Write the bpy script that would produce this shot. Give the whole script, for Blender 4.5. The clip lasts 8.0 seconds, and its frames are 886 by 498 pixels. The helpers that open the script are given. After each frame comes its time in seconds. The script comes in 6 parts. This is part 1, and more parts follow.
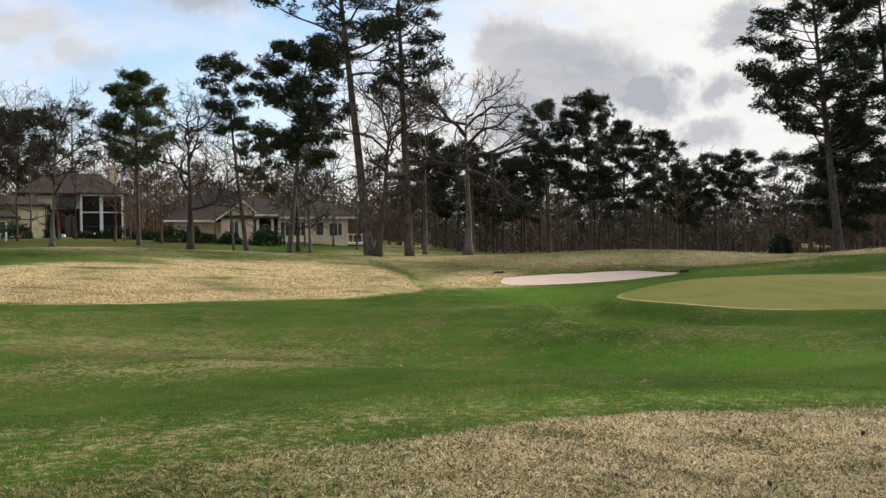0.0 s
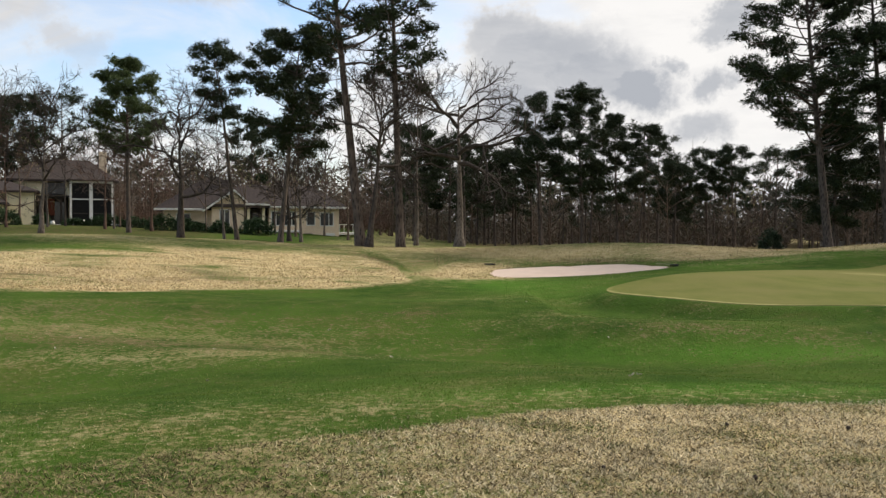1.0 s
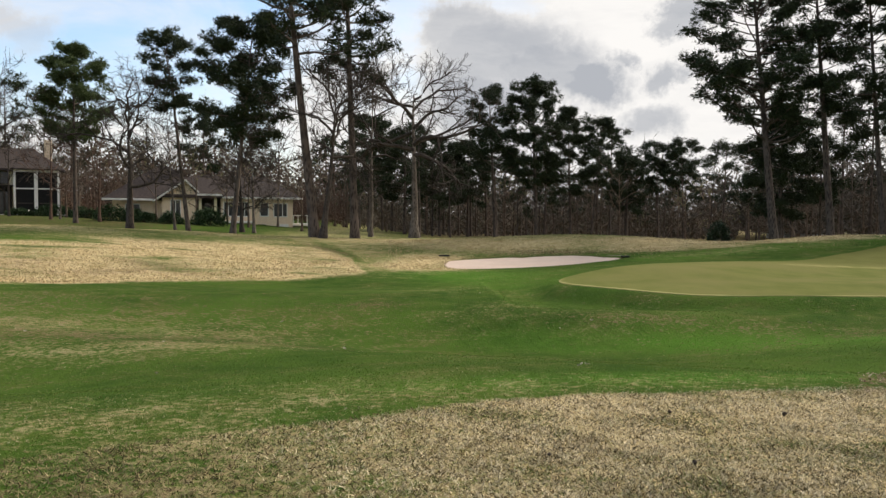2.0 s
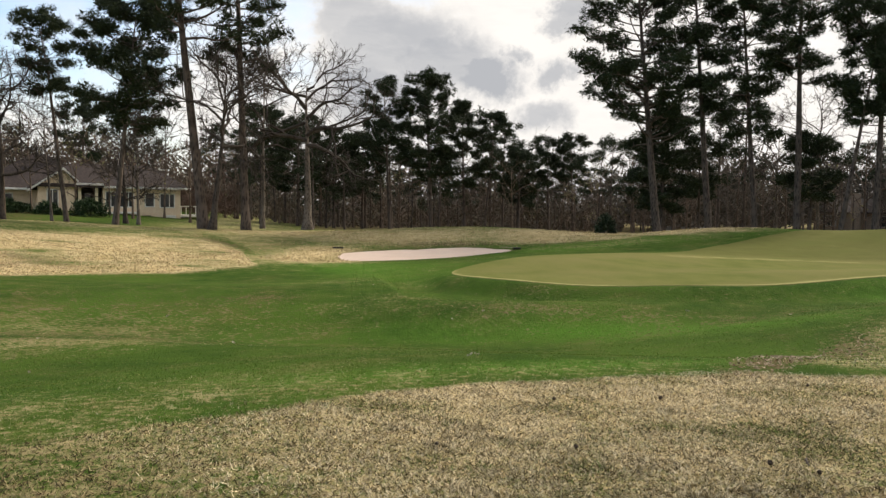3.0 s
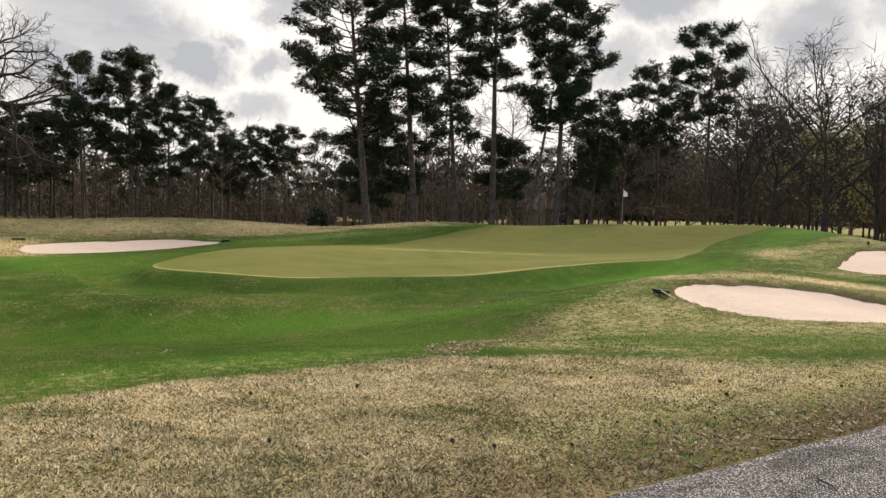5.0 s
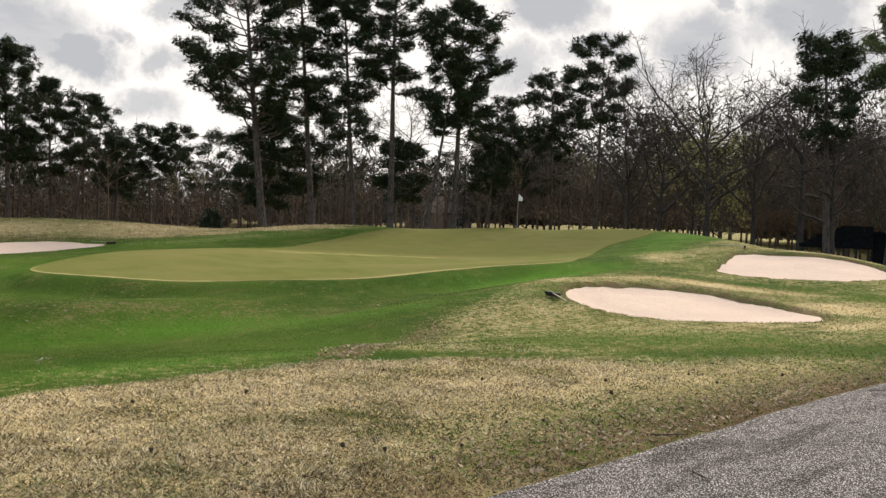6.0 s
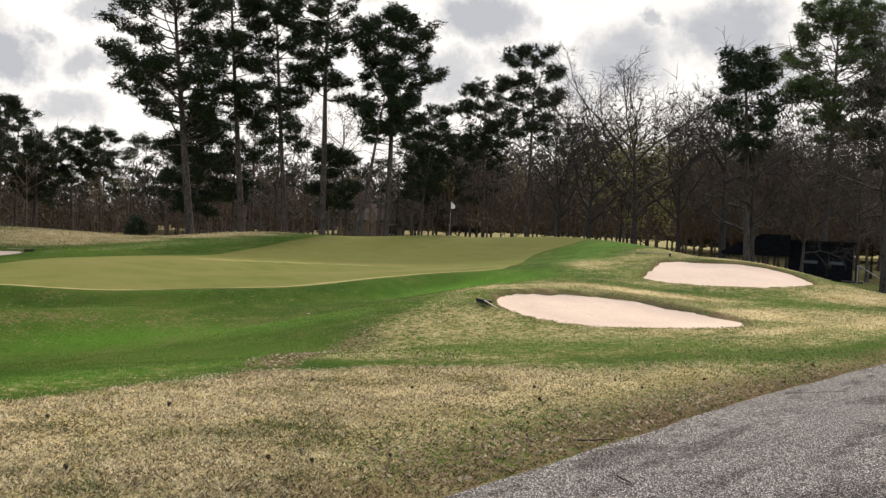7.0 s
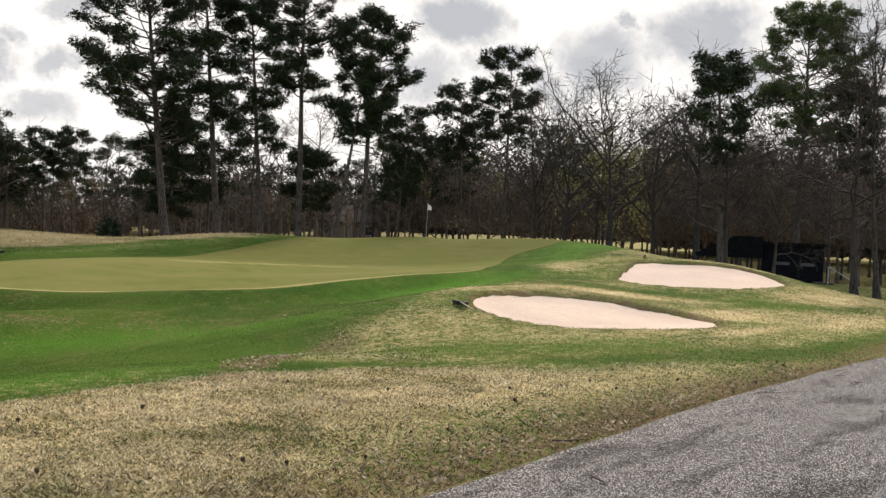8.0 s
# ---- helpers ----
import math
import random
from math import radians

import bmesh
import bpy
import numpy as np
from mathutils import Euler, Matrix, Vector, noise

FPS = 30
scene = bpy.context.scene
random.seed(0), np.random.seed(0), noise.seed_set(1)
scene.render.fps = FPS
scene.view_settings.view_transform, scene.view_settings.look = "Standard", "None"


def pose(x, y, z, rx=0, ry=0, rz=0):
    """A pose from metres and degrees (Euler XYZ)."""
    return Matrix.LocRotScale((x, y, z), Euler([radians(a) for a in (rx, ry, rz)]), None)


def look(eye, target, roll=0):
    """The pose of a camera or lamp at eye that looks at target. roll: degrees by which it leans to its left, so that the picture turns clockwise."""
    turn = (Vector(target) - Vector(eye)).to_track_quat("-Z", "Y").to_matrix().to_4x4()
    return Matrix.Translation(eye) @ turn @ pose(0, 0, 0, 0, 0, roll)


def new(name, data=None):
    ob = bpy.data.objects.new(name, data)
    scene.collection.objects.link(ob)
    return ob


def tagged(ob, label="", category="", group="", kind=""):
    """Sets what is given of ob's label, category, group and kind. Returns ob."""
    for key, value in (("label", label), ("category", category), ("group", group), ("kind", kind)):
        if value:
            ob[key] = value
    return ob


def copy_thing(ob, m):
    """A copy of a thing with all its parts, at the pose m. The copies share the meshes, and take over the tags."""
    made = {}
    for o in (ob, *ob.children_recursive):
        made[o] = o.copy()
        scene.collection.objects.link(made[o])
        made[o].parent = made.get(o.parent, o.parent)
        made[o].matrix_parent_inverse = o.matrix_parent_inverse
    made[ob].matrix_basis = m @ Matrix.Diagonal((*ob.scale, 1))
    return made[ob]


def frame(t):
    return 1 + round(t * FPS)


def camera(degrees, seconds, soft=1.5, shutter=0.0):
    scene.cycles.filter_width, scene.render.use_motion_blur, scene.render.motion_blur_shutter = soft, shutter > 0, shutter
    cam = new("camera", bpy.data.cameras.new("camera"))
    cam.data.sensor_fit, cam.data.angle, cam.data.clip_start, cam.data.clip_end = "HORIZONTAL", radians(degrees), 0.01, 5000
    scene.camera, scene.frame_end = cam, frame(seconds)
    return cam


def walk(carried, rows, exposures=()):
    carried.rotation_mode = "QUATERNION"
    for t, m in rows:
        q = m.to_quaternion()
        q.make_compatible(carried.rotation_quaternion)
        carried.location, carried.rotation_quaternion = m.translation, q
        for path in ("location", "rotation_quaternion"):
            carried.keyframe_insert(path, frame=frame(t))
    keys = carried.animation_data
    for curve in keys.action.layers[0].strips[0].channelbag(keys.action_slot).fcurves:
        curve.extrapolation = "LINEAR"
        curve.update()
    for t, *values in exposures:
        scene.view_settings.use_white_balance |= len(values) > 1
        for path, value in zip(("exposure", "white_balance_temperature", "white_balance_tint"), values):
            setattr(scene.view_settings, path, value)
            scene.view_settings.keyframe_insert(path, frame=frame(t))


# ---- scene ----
cam = camera(57.78, 8.0, soft=1.4)
# seconds, eye in metres, yaw, pitch, roll in degrees
PATH = [
    (0, 0.0000, -0.0000, 1.6000, -0.000, -1.299, 0.300),
    (0.5, -0.0026, 0.0021, 1.6024, -0.006, -1.639, -0.003),
    (1, 0.0019, -0.0002, 1.6006, -0.620, -1.912, -0.408),
    (2.5, 0.0633, -0.0771, 1.6113, -6.966, -2.785, -0.668),
    (3, 0.0872, -0.0673, 1.6046, -11.267, -2.974, -0.921),
    (3.5, 0.1179, -0.0678, 1.6005, -15.846, -2.976, -1.187),
    (4, 0.1534, -0.0737, 1.5987, -21.253, -2.917, -1.546),
    (4.5, 0.1962, -0.0595, 1.5935, -26.793, -2.918, -1.809),
    (5, 0.2242, -0.0708, 1.5913, -31.443, -2.940, -2.112),
    (6.5, 0.2833, -0.1131, 1.5954, -41.374, -2.032, -2.678),
    (7, 0.2967, -0.1151, 1.5997, -43.419, -1.683, -2.747),
    (7.5, 0.2906, -0.1364, 1.6023, -44.471, -1.472, -2.872),
    (8, 0.2897, -0.1353, 1.6025, -45.076, -1.491, -2.813),
]
walk(cam, [(t, pose(x, y, z, 90 + pitch, roll, yaw)) for t, x, y, z, yaw, pitch, roll in PATH],
     exposures=[(0.0, 0.43, 6640, 10), (2.5, 0.46, 6780, 10), (3.5, 0.59, 7030, 11), (5.0, 0.61, 7000, 11), (8.0, 0.67, 6880, 11)])

# ---- world and sun ----
SUN_AZ, SUN_EL = 62.0, 34.0  # degrees clockwise from +y, and above the horizon


def build_world():
    world = bpy.data.worlds.new("sky")
    scene.world = world
    world.use_nodes = True
    nt = world.node_tree
    nt.nodes.clear()
    N, L = nt.nodes.new, nt.links.new
    out, bg = N("ShaderNodeOutputWorld"), N("ShaderNodeBackground")
    sky = N("ShaderNodeTexSky")
    sky.sky_type, sky.sun_disc = "NISHITA", False
    sky.sun_elevation, sky.sun_rotation = radians(SUN_EL), radians(SUN_AZ)
    sky.air_density, sky.dust_density, sky.ozone_density = 1.0, 1.2, 2.6
    coord, sep = N("ShaderNodeTexCoord"), N("ShaderNodeSeparateXYZ")
    L(coord.outputs["Generated"], sep.inputs[0])

    def maths(op, a, b):
        n = N("ShaderNodeMath")
        n.operation = op
        for i, v in enumerate((a, b)):
            if isinstance(v, (int, float)):
                n.inputs[i].default_value = v
            else:
                L(v, n.inputs[i])
        return n.outputs[0]

    def clouds(scale, detail, rough, offset, low, high, twist=0.0, tall=2.2):
        m, n, r = N("ShaderNodeMapping"), N("ShaderNodeTexNoise"), N("ShaderNodeMapRange")
        m.inputs["Location"].default_value, m.inputs["Scale"].default_value = offset, (1, 1, tall)
        L(coord.outputs["Generated"], m.inputs[0])
        L(m.outputs[0], n.inputs["Vector"])
        n.inputs["Scale"].default_value, n.inputs["Detail"].default_value = scale, detail
        n.inputs["Roughness"].default_value, n.inputs["Distortion"].default_value = rough, twist
        r.inputs[1].default_value, r.inputs[2].default_value = low, high
        r.interpolation_type = "SMOOTHSTEP"
        L(n.outputs["Fac"], r.inputs[0])
        return r.outputs[0]

    def mix(fac, a, b):
        n = N("ShaderNodeMix")
        n.data_type = "RGBA"
        for sock, v in ((n.inputs[0], fac), (n.inputs[6], a), (n.inputs[7], b)):
            if isinstance(v, tuple):
                sock.default_value = v
            elif isinstance(v, float):
                sock.default_value = v
            else:
                L(v, sock)
        return n.outputs[2]

    # the deck thins towards the west, where blue shows; low down all is hazy
    west, haze = N("ShaderNodeMapRange"), N("ShaderNodeMapRange")
    for n, sock, lo, hi in ((west, "X", -0.22, 0.24), (haze, "Z", 0.22, 0.02)):
        n.interpolation_type = "SMOOTHSTEP"
        n.inputs[1].default_value, n.inputs[2].default_value = lo, hi
        L(sep.outputs[sock], n.inputs[0])
    wisps = clouds(3.0, 8, 0.62, (3.1, 0.4, 0.2), 0.40, 0.68, 0.5)
    veil = maths("ADD", maths("MULTIPLY", west.outputs[0], 0.9), maths("MULTIPLY", wisps, 0.85))
    veil = maths("MINIMUM", maths("ADD", veil, maths("MULTIPLY", haze.outputs[0], 0.45)), 1.0)
    # grey cumulus lumps: unit directions, reach and weight; a turbulent push frays their rims
    fray = N("ShaderNodeTexNoise")
    fray.inputs["Scale"].default_value, fray.inputs["Detail"].default_value, fray.inputs["Roughness"].default_value = 9.0, 12, 0.66
    L(coord.outputs["Generated"], fray.inputs["Vector"])
    push, at = N("ShaderNodeVectorMath"), N("ShaderNodeVectorMath")
    push.operation, at.operation = "MULTIPLY_ADD", "ADD"
    L(fray.outputs["Color"], push.inputs[0])
    push.inputs[1].default_value, push.inputs[2].default_value = (0.17, 0.17, 0.12), (-0.085, -0.085, -0.06)
    L(coord.outputs["Generated"], at.inputs[0])
    L(push.outputs[0], at.inputs[1])
    tall = N("ShaderNodeVectorMath")
    tall.operation = "MULTIPLY"
    tall.inputs[1].default_value = (1, 1, 1.7)
    L(at.outputs[0], tall.inputs[0])
    lumps = 0.0
    for az, el, reach, weight in CLOUDS:
        a, e = radians(az), radians(el)
        far, fall = N("ShaderNodeVectorMath"), N("ShaderNodeMapRange")
        far.operation, fall.interpolation_type = "DISTANCE", "SMOOTHSTEP"
        L(tall.outputs[0], far.inputs[0])
        far.inputs[1].default_value = (math.sin(a) * math.cos(e), math.cos(a) * math.cos(e), 1.7 * math.sin(e))
        fall.inputs[1].default_value, fall.inputs[2].default_value = 1.15 * reach, 0.4 * reach
        fall.inputs[4].default_value = weight
        L(far.outputs["Value"], fall.inputs[0])
        lumps = maths("MAXIMUM", lumps, fall.outputs[0])
    bank = clouds(2.6, 9, 0.6, (1.3, 0.6, 0.9), 0.42, 0.66, 0.2)
    streaks = clouds(7.0, 8, 0.6, (0.4, 2.1, 0.3), 0.45, 0.62, 0.3, 3.5)
    grey = maths("ADD", lumps, maths("ADD", maths("MULTIPLY", bank, 0.15), maths("MULTIPLY", streaks, 0.12)))
    grey = maths("MINIMUM", grey, 1.0)
    veil = maths("MINIMUM", maths("ADD", veil, maths("MULTIPLY", lumps, 0.8)), 1.0)
    scaled = N("ShaderNodeVectorMath")
    scaled.operation = "SCALE"
    L(sky.outputs[0], scaled.inputs[0])
    scaled.inputs["Scale"].default_value = SKY_GAIN
    body = mix(grey, CLOUD_WHITE, CLOUD_GREY)
    L(mix(veil, scaled.outputs[0], body), bg.inputs["Color"])
    bg.inputs["Strength"].default_value = 0.15
    L(bg.outputs[0], out.inputs[0])


SKY_GAIN = 1.15
# bearing, elevation, reach, weight of the grey cumulus lumps
CLOUDS = ((8.0, 11.2, 0.10, 0.7), (5.0, 12.8, 0.06, 0.6), (11.0, 10.2, 0.085, 0.8), (13.7, 9.2, 0.06, 1.0), (16.0, 11.1, 0.03, 0.8), (20.3, 13.3, 0.035, 0.8), (19.4, 9.7, 0.035, 0.75), (18.1, 6.4, 0.05, 0.75), (7, 8, 0.09, 0.8),
          (45.8, 14.9, 0.07, 1.0), (42.5, 11.2, 0.06, 0.75), (47.9, 11.5, 0.055, 0.85), (55.4, 12.0, 0.075, 0.8), (57.5, 14.6, 0.03, 0.8), (62.2, 13.6, 0.075, 0.9), (65, 11.5, 0.06, 0.7), (51.5, 9.5, 0.05, 0.6), (72, 14, 0.09, 0.7),
          (36, 17, 0.07, 0.8), (-17, 15.6, 0.06, 0.7), (-26.8, 12.9, 0.05, 0.45), (-23.5, 11.4, 0.045, 0.5), (-2.5, 9.5, 0.05, 0.45))
CLOUD_WHITE, CLOUD_GREY = (4.75, 4.72, 4.70, 1), (2.25, 2.39, 2.66, 1)
build_world()
sun = new("sun", bpy.data.lights.new("sun", "SUN"))
sun.data.energy, sun.data.angle, sun.data.color = 2.9, radians(7), (1.0, 0.94, 0.85)
sun.matrix_world = look((0, 0, 0), (-math.sin(radians(SUN_AZ)) * math.cos(radians(SUN_EL)),
                                    -math.cos(radians(SUN_AZ)) * math.cos(radians(SUN_EL)), -math.sin(radians(SUN_EL))))

# ---- materials ----
def material(name, build, rough=0.9, metal=0.0, specular=0.3):
    m = bpy.data.materials.new(name)
    m.use_nodes = True
    nt = m.node_tree
    bsdf = nt.nodes["Principled BSDF"]
    bsdf.inputs["Roughness"].default_value, bsdf.inputs["Metallic"].default_value = rough, metal
    bsdf.inputs["Specular IOR Level"].default_value = specular
    build(Nodes(nt, bsdf))
    return m


class Nodes:
    """Small shorthand for wiring a node material."""

    def __init__(self, nt, bsdf):
        self.nt, self.bsdf, self.place = nt, bsdf, None

    def put(self, sock, v):
        if hasattr(v, "is_linked"):
            self.nt.links.new(v, sock)
        elif isinstance(v, tuple) and len(v) == 3 and len(sock.default_value) == 4:
            sock.default_value = (*v, 1)
        else:
            sock.default_value = v

    def node(self, kind, **ins):
        n = self.nt.nodes.new("ShaderNode" + kind)
        for k, v in ins.items():
            self.put(n.inputs[k], v)
        return n

    def where(self):
        if self.place is None:
            self.place = self.node("TexCoord").outputs["Object"]
        return self.place

    def noise(self, scale, detail=3.0, rough=0.55, stretch=None, twist=0.0):
        at = self.where()
        if stretch:
            at = self.node("Mapping", Vector=at, Scale=stretch).outputs[0]
        return self.node("TexNoise", Vector=at, Scale=scale, Detail=detail, Roughness=rough, Distortion=twist).outputs["Fac"]

    def cells(self, scale, stretch=None):
        at = self.where()
        if stretch:
            at = self.node("Mapping", Vector=at, Scale=stretch).outputs[0]
        return self.node("TexVoronoi", Vector=at, Scale=scale).outputs["Distance"]

    def range(self, v, a, b, c=0.0, d=1.0):
        n = self.node("MapRange")
        for i, x in enumerate((v, a, b, c, d)):
            self.put(n.inputs[i], x)
        n.interpolation_type = "SMOOTHSTEP"
        return n.outputs[0]

    def maths(self, op, a, b):
        n = self.node("Math")
        n.operation = op
        self.put(n.inputs[0], a)
        self.put(n.inputs[1], b)
        return n.outputs[0]

    def mix(self, fac, a, b):
        n = self.node("Mix")
        n.data_type = "RGBA"
        self.put(n.inputs[0], fac)
        self.put(n.inputs[6], a)
        self.put(n.inputs[7], b)
        return n.outputs[2]

    def attr(self, name):
        n = self.node("Attribute")
        n.attribute_name = name
        return n.outputs["Fac"]

    def island(self):
        return self.node("NewGeometry").outputs["Random Per Island"]

    def each(self):
        return self.node("ObjectInfo").outputs["Random"]

    def colour(self, v):
        self.put(self.bsdf.inputs["Base Color"], v)

    def bump(self, height, strength=0.5, distance=0.02):
        b = self.node("Bump", Height=height, Strength=strength, Distance=distance)
        self.nt.links.new(b.outputs[0], self.bsdf.inputs["Normal"])


def grass_ground(n):
    fine, clump = n.noise(55, 4, 0.72), n.noise(11, 4, 0.66)
    mid, big = n.noise(1.9, 5, 0.62), n.noise(0.21, 4, 0.55)
    streak = n.noise(0.9, 6, 0.7, (0.6, 1.0, 1.0), 0.4)
    green = n.mix(n.range(mid, 0.33, 0.67), (0.034, 0.070, 0.011), (0.059, 0.102, 0.016))
    green = n.mix(n.range(big, 0.40, 0.62), green, (0.070, 0.120, 0.018))
    green = n.mix(n.range(streak, 0.45, 0.68, 0, 0.65), green, (0.098, 0.110, 0.026))
    green = n.mix(n.range(clump, 0.42, 0.70, 0, 0.55), green, (0.028, 0.062, 0.011))
    green = n.mix(n.range(fine, 0.45, 0.78, 0, 0.5), green, (0.016, 0.036, 0.008))
    tan = n.mix(n.range(mid, 0.3, 0.7), (0.56, 0.425, 0.215), (0.65, 0.52, 0.285))
    tan = n.mix(n.range(n.noise(1.1, 6, 0.68), 0.46, 0.66, 0, 0.55), tan, (0.27, 0.21, 0.075))
    tan = n.mix(n.range(clump, 0.45, 0.72, 0, 0.4), tan, (0.25, 0.18, 0.08))
    tan = n.mix(n.range(fine, 0.45, 0.75, 0, 0.5), tan, (0.15, 0.11, 0.05))
    # thin olive tufts that come through the dormant grass
    tan = n.mix(n.range(n.noise(3.2, 5, 0.7, (1.0, 0.55, 1.0)), 0.56, 0.68, 0, 0.6), tan, (0.17, 0.165, 0.045))
    # how dry the sward is: zones carried by the sheet, broken up by the grain of the turf
    broken = n.maths("ADD", n.maths("MULTIPLY", n.maths("SUBTRACT", clump, 0.5), 3.0), n.maths("MULTIPLY", n.maths("SUBTRACT", fine, 0.5), 1.5))
    broken = n.maths("ADD", broken, n.maths("MULTIPLY", n.maths("SUBTRACT", streak, 0.5), 0.8))
    broken = n.maths("ADD", broken, n.maths("MULTIPLY", n.maths("SUBTRACT", mid, 0.5), 0.8))
    dry = n.range(n.maths("ADD", n.attr("dry"), n.maths("MULTIPLY", broken, 0.62)), 0.12, 0.88)
    green = n.mix(n.maths("MULTIPLY", n.attr("lush"), n.range(mid, 0.25, 0.6, 0.5, 1.0)), green, (0.078, 0.190, 0.020))
    col = n.mix(dry, green, tan)
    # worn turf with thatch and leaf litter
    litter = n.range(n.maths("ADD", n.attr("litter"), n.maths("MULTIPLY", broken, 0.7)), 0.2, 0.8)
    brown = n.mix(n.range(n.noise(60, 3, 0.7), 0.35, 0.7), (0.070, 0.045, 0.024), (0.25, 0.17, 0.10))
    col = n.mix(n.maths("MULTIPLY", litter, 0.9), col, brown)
    n.colour(col)
    n.bump(n.maths("ADD", n.maths("MULTIPLY", fine, 0.5), n.maths("MULTIPLY", clump, 1.2)), 0.6, 0.045)


def putting_turf(n):
    fine, mid, big = n.noise(60, 3, 0.6), n.noise(1.6, 5, 0.6, (1, 0.5, 1)), n.noise(0.28, 3, 0.5)
    c = n.mix(n.range(mid, 0.3, 0.7), (0.125, 0.138, 0.036), (0.166, 0.168, 0.050))
    c = n.mix(n.range(big, 0.35, 0.7), c, (0.188, 0.172, 0.062))
    c = n.mix(n.range(fine, 0.3, 0.8, 0, 0.3), c, (0.085, 0.105, 0.022))
    # rim carries the pale edge, and the light painted along the ridge between levels
    c = n.mix(n.range(n.maths("ADD", n.attr("rim"), n.maths("MULTIPLY", n.maths("SUBTRACT", mid, 0.5), 0.5)), 0.45, 0.95, 0, 0.8), c, (0.36, 0.32, 0.13))
    # the climbing slope is browner and has its shade mixed into the colour
    c = n.mix(n.maths("MULTIPLY", n.attr("upper"), n.range(mid, 0.3, 0.7, 0.45, 0.9)), c, (0.104, 0.106, 0.029))
    n.colour(c)
    n.bump(fine, 0.25, 0.01)


def sand_stuff(n):
    fine, mid, big = n.noise(90, 3, 0.6), n.noise(5, 4, 0.6), n.noise(0.7, 3, 0.5)
    c = n.mix(n.range(big, 0.35, 0.65), (0.66, 0.515, 0.412), (0.60, 0.465, 0.372))
    c = n.mix(n.range(mid, 0.35, 0.75, 0, 0.5), c, (0.57, 0.43, 0.345))
    c = n.mix(n.range(n.noise(22, 4, 0.7), 0.5, 0.75, 0, 0.5), c, (0.84, 0.69, 0.59))
    n.colour(n.mix(n.range(fine, 0.3, 0.8, 0, 0.25), c, (0.42, 0.32, 0.26)))
    n.bump(n.maths("ADD", mid, n.maths("MULTIPLY", fine, 0.2)), 0.5, 0.05)


def asphalt(n):
    stones, mid = n.cells(85), n.noise(26, 4, 0.7)
    stain, blot = n.noise(1.35, 6, 0.62, (0.45, 1.9, 1.0), 0.5), n.noise(3.1, 6, 0.7, (0.7, 1.7, 1.0), 0.3)
    grit, soft = n.range(stones, 0.20, 0.48), n.range(mid, 0.46, 0.68, 0, 0.6)
    clean = n.mix(soft, n.mix(grit, (0.70, 0.65, 0.615), (0.062, 0.056, 0.053)), (0.075, 0.068, 0.064))
    damp = n.mix(soft, n.mix(grit, (0.26, 0.235, 0.22), (0.022, 0.019, 0.018)), (0.028, 0.025, 0.024))
    dirt = n.maths("MAXIMUM", n.range(stain, 0.50, 0.63, 0, 0.75), n.range(blot, 0.56, 0.66, 0, 0.7))
    c = n.mix(dirt, clean, damp)
    n.colour(c)
    n.bump(stones, 0.6, 0.006)


def bark(dark, pale, scale=9.0):
    def build(n):
        plates = n.cells(scale, (1.0, 1.0, 0.28))
        c = n.mix(n.range(plates, 0.1, 0.55), dark, pale)
        c = n.mix(n.range(n.noise(1.3, 4, 0.6), 0.4, 0.72, 0, 0.6), c, tuple(0.6 * v for v in dark))
        n.colour(c)
        n.bump(plates, 0.7, 0.03)
    return build


def needles(a, b):
    def build(n):
        c = n.mix(n.range(n.island(), 0.0, 1.0), a, b)
        c = n.mix(n.range(n.noise(0.9, 3, 0.6), 0.35, 0.7, 0, 0.6), c, tuple(0.55 * v for v in a))
        n.colour(c)
    return build


def see_through(m, colour, share=0.5):
    """Thin leaves let part of the light through."""
    nt = m.node_tree
    thin, both = nt.nodes.new("ShaderNodeBsdfTranslucent"), nt.nodes.new("ShaderNodeMixShader")
    thin.inputs["Color"].default_value, both.inputs[0].default_value = (*colour, 1), share
    nt.links.new(nt.nodes["Principled BSDF"].outputs[0], both.inputs[1])
    nt.links.new(thin.outputs[0], both.inputs[2])
    nt.links.new(both.outputs[0], nt.nodes["Material Output"].inputs[0])


def plain(a, b, scale=6.0, depth=0.01):
    def build(n):
        v = n.noise(scale, 5, 0.62)
        c = n.mix(n.range(v, 0.3, 0.72), a, b)
        c = n.mix(n.range(n.noise(scale * 9, 3, 0.6), 0.4, 0.8, 0, 0.3), c, tuple(0.7 * x for x in a))
        n.colour(c)
        n.bump(v, 0.3, depth)
    return build


def blades(a, b, c):
    def build(n):
        r = n.island()
        col = n.mix(n.range(r, 0.25, 0.75), a, b)
        col = n.mix(n.range(n.noise(2.4, 4, 0.65), 0.46, 0.70, 0, 0.45), col, tuple(0.6 * v for v in a))
        col = n.mix(n.range(n.maths("ADD", n.maths("MULTIPLY", n.noise(0.9, 4, 0.6), 1.2), n.maths("MULTIPLY", r, 0.4)), 0.93, 1.07), col, c)
        n.colour(col)
    return build


TURF = material("turf", grass_ground, 1.0, specular=0.02)
PUTTING = material("putting turf", putting_turf, 1.0, specular=0.02)
SAND = material("bunker sand", sand_stuff, 0.95, specular=0.1)
ASPHALT = material("weathered asphalt", asphalt, 0.95, specular=0.06)
PINE_BARK = material("pine bark", bark((0.038, 0.030, 0.025), (0.115, 0.090, 0.074)), 0.95, specular=0.1)
OAK_BARK = material("oak bark", bark((0.052, 0.042, 0.034), (0.165, 0.135, 0.110), 14), 0.95, specular=0.1)
DARK_BARK = material("dark bark", bark((0.026, 0.021, 0.018), (0.075, 0.061, 0.051), 14), 0.95, specular=0.1)
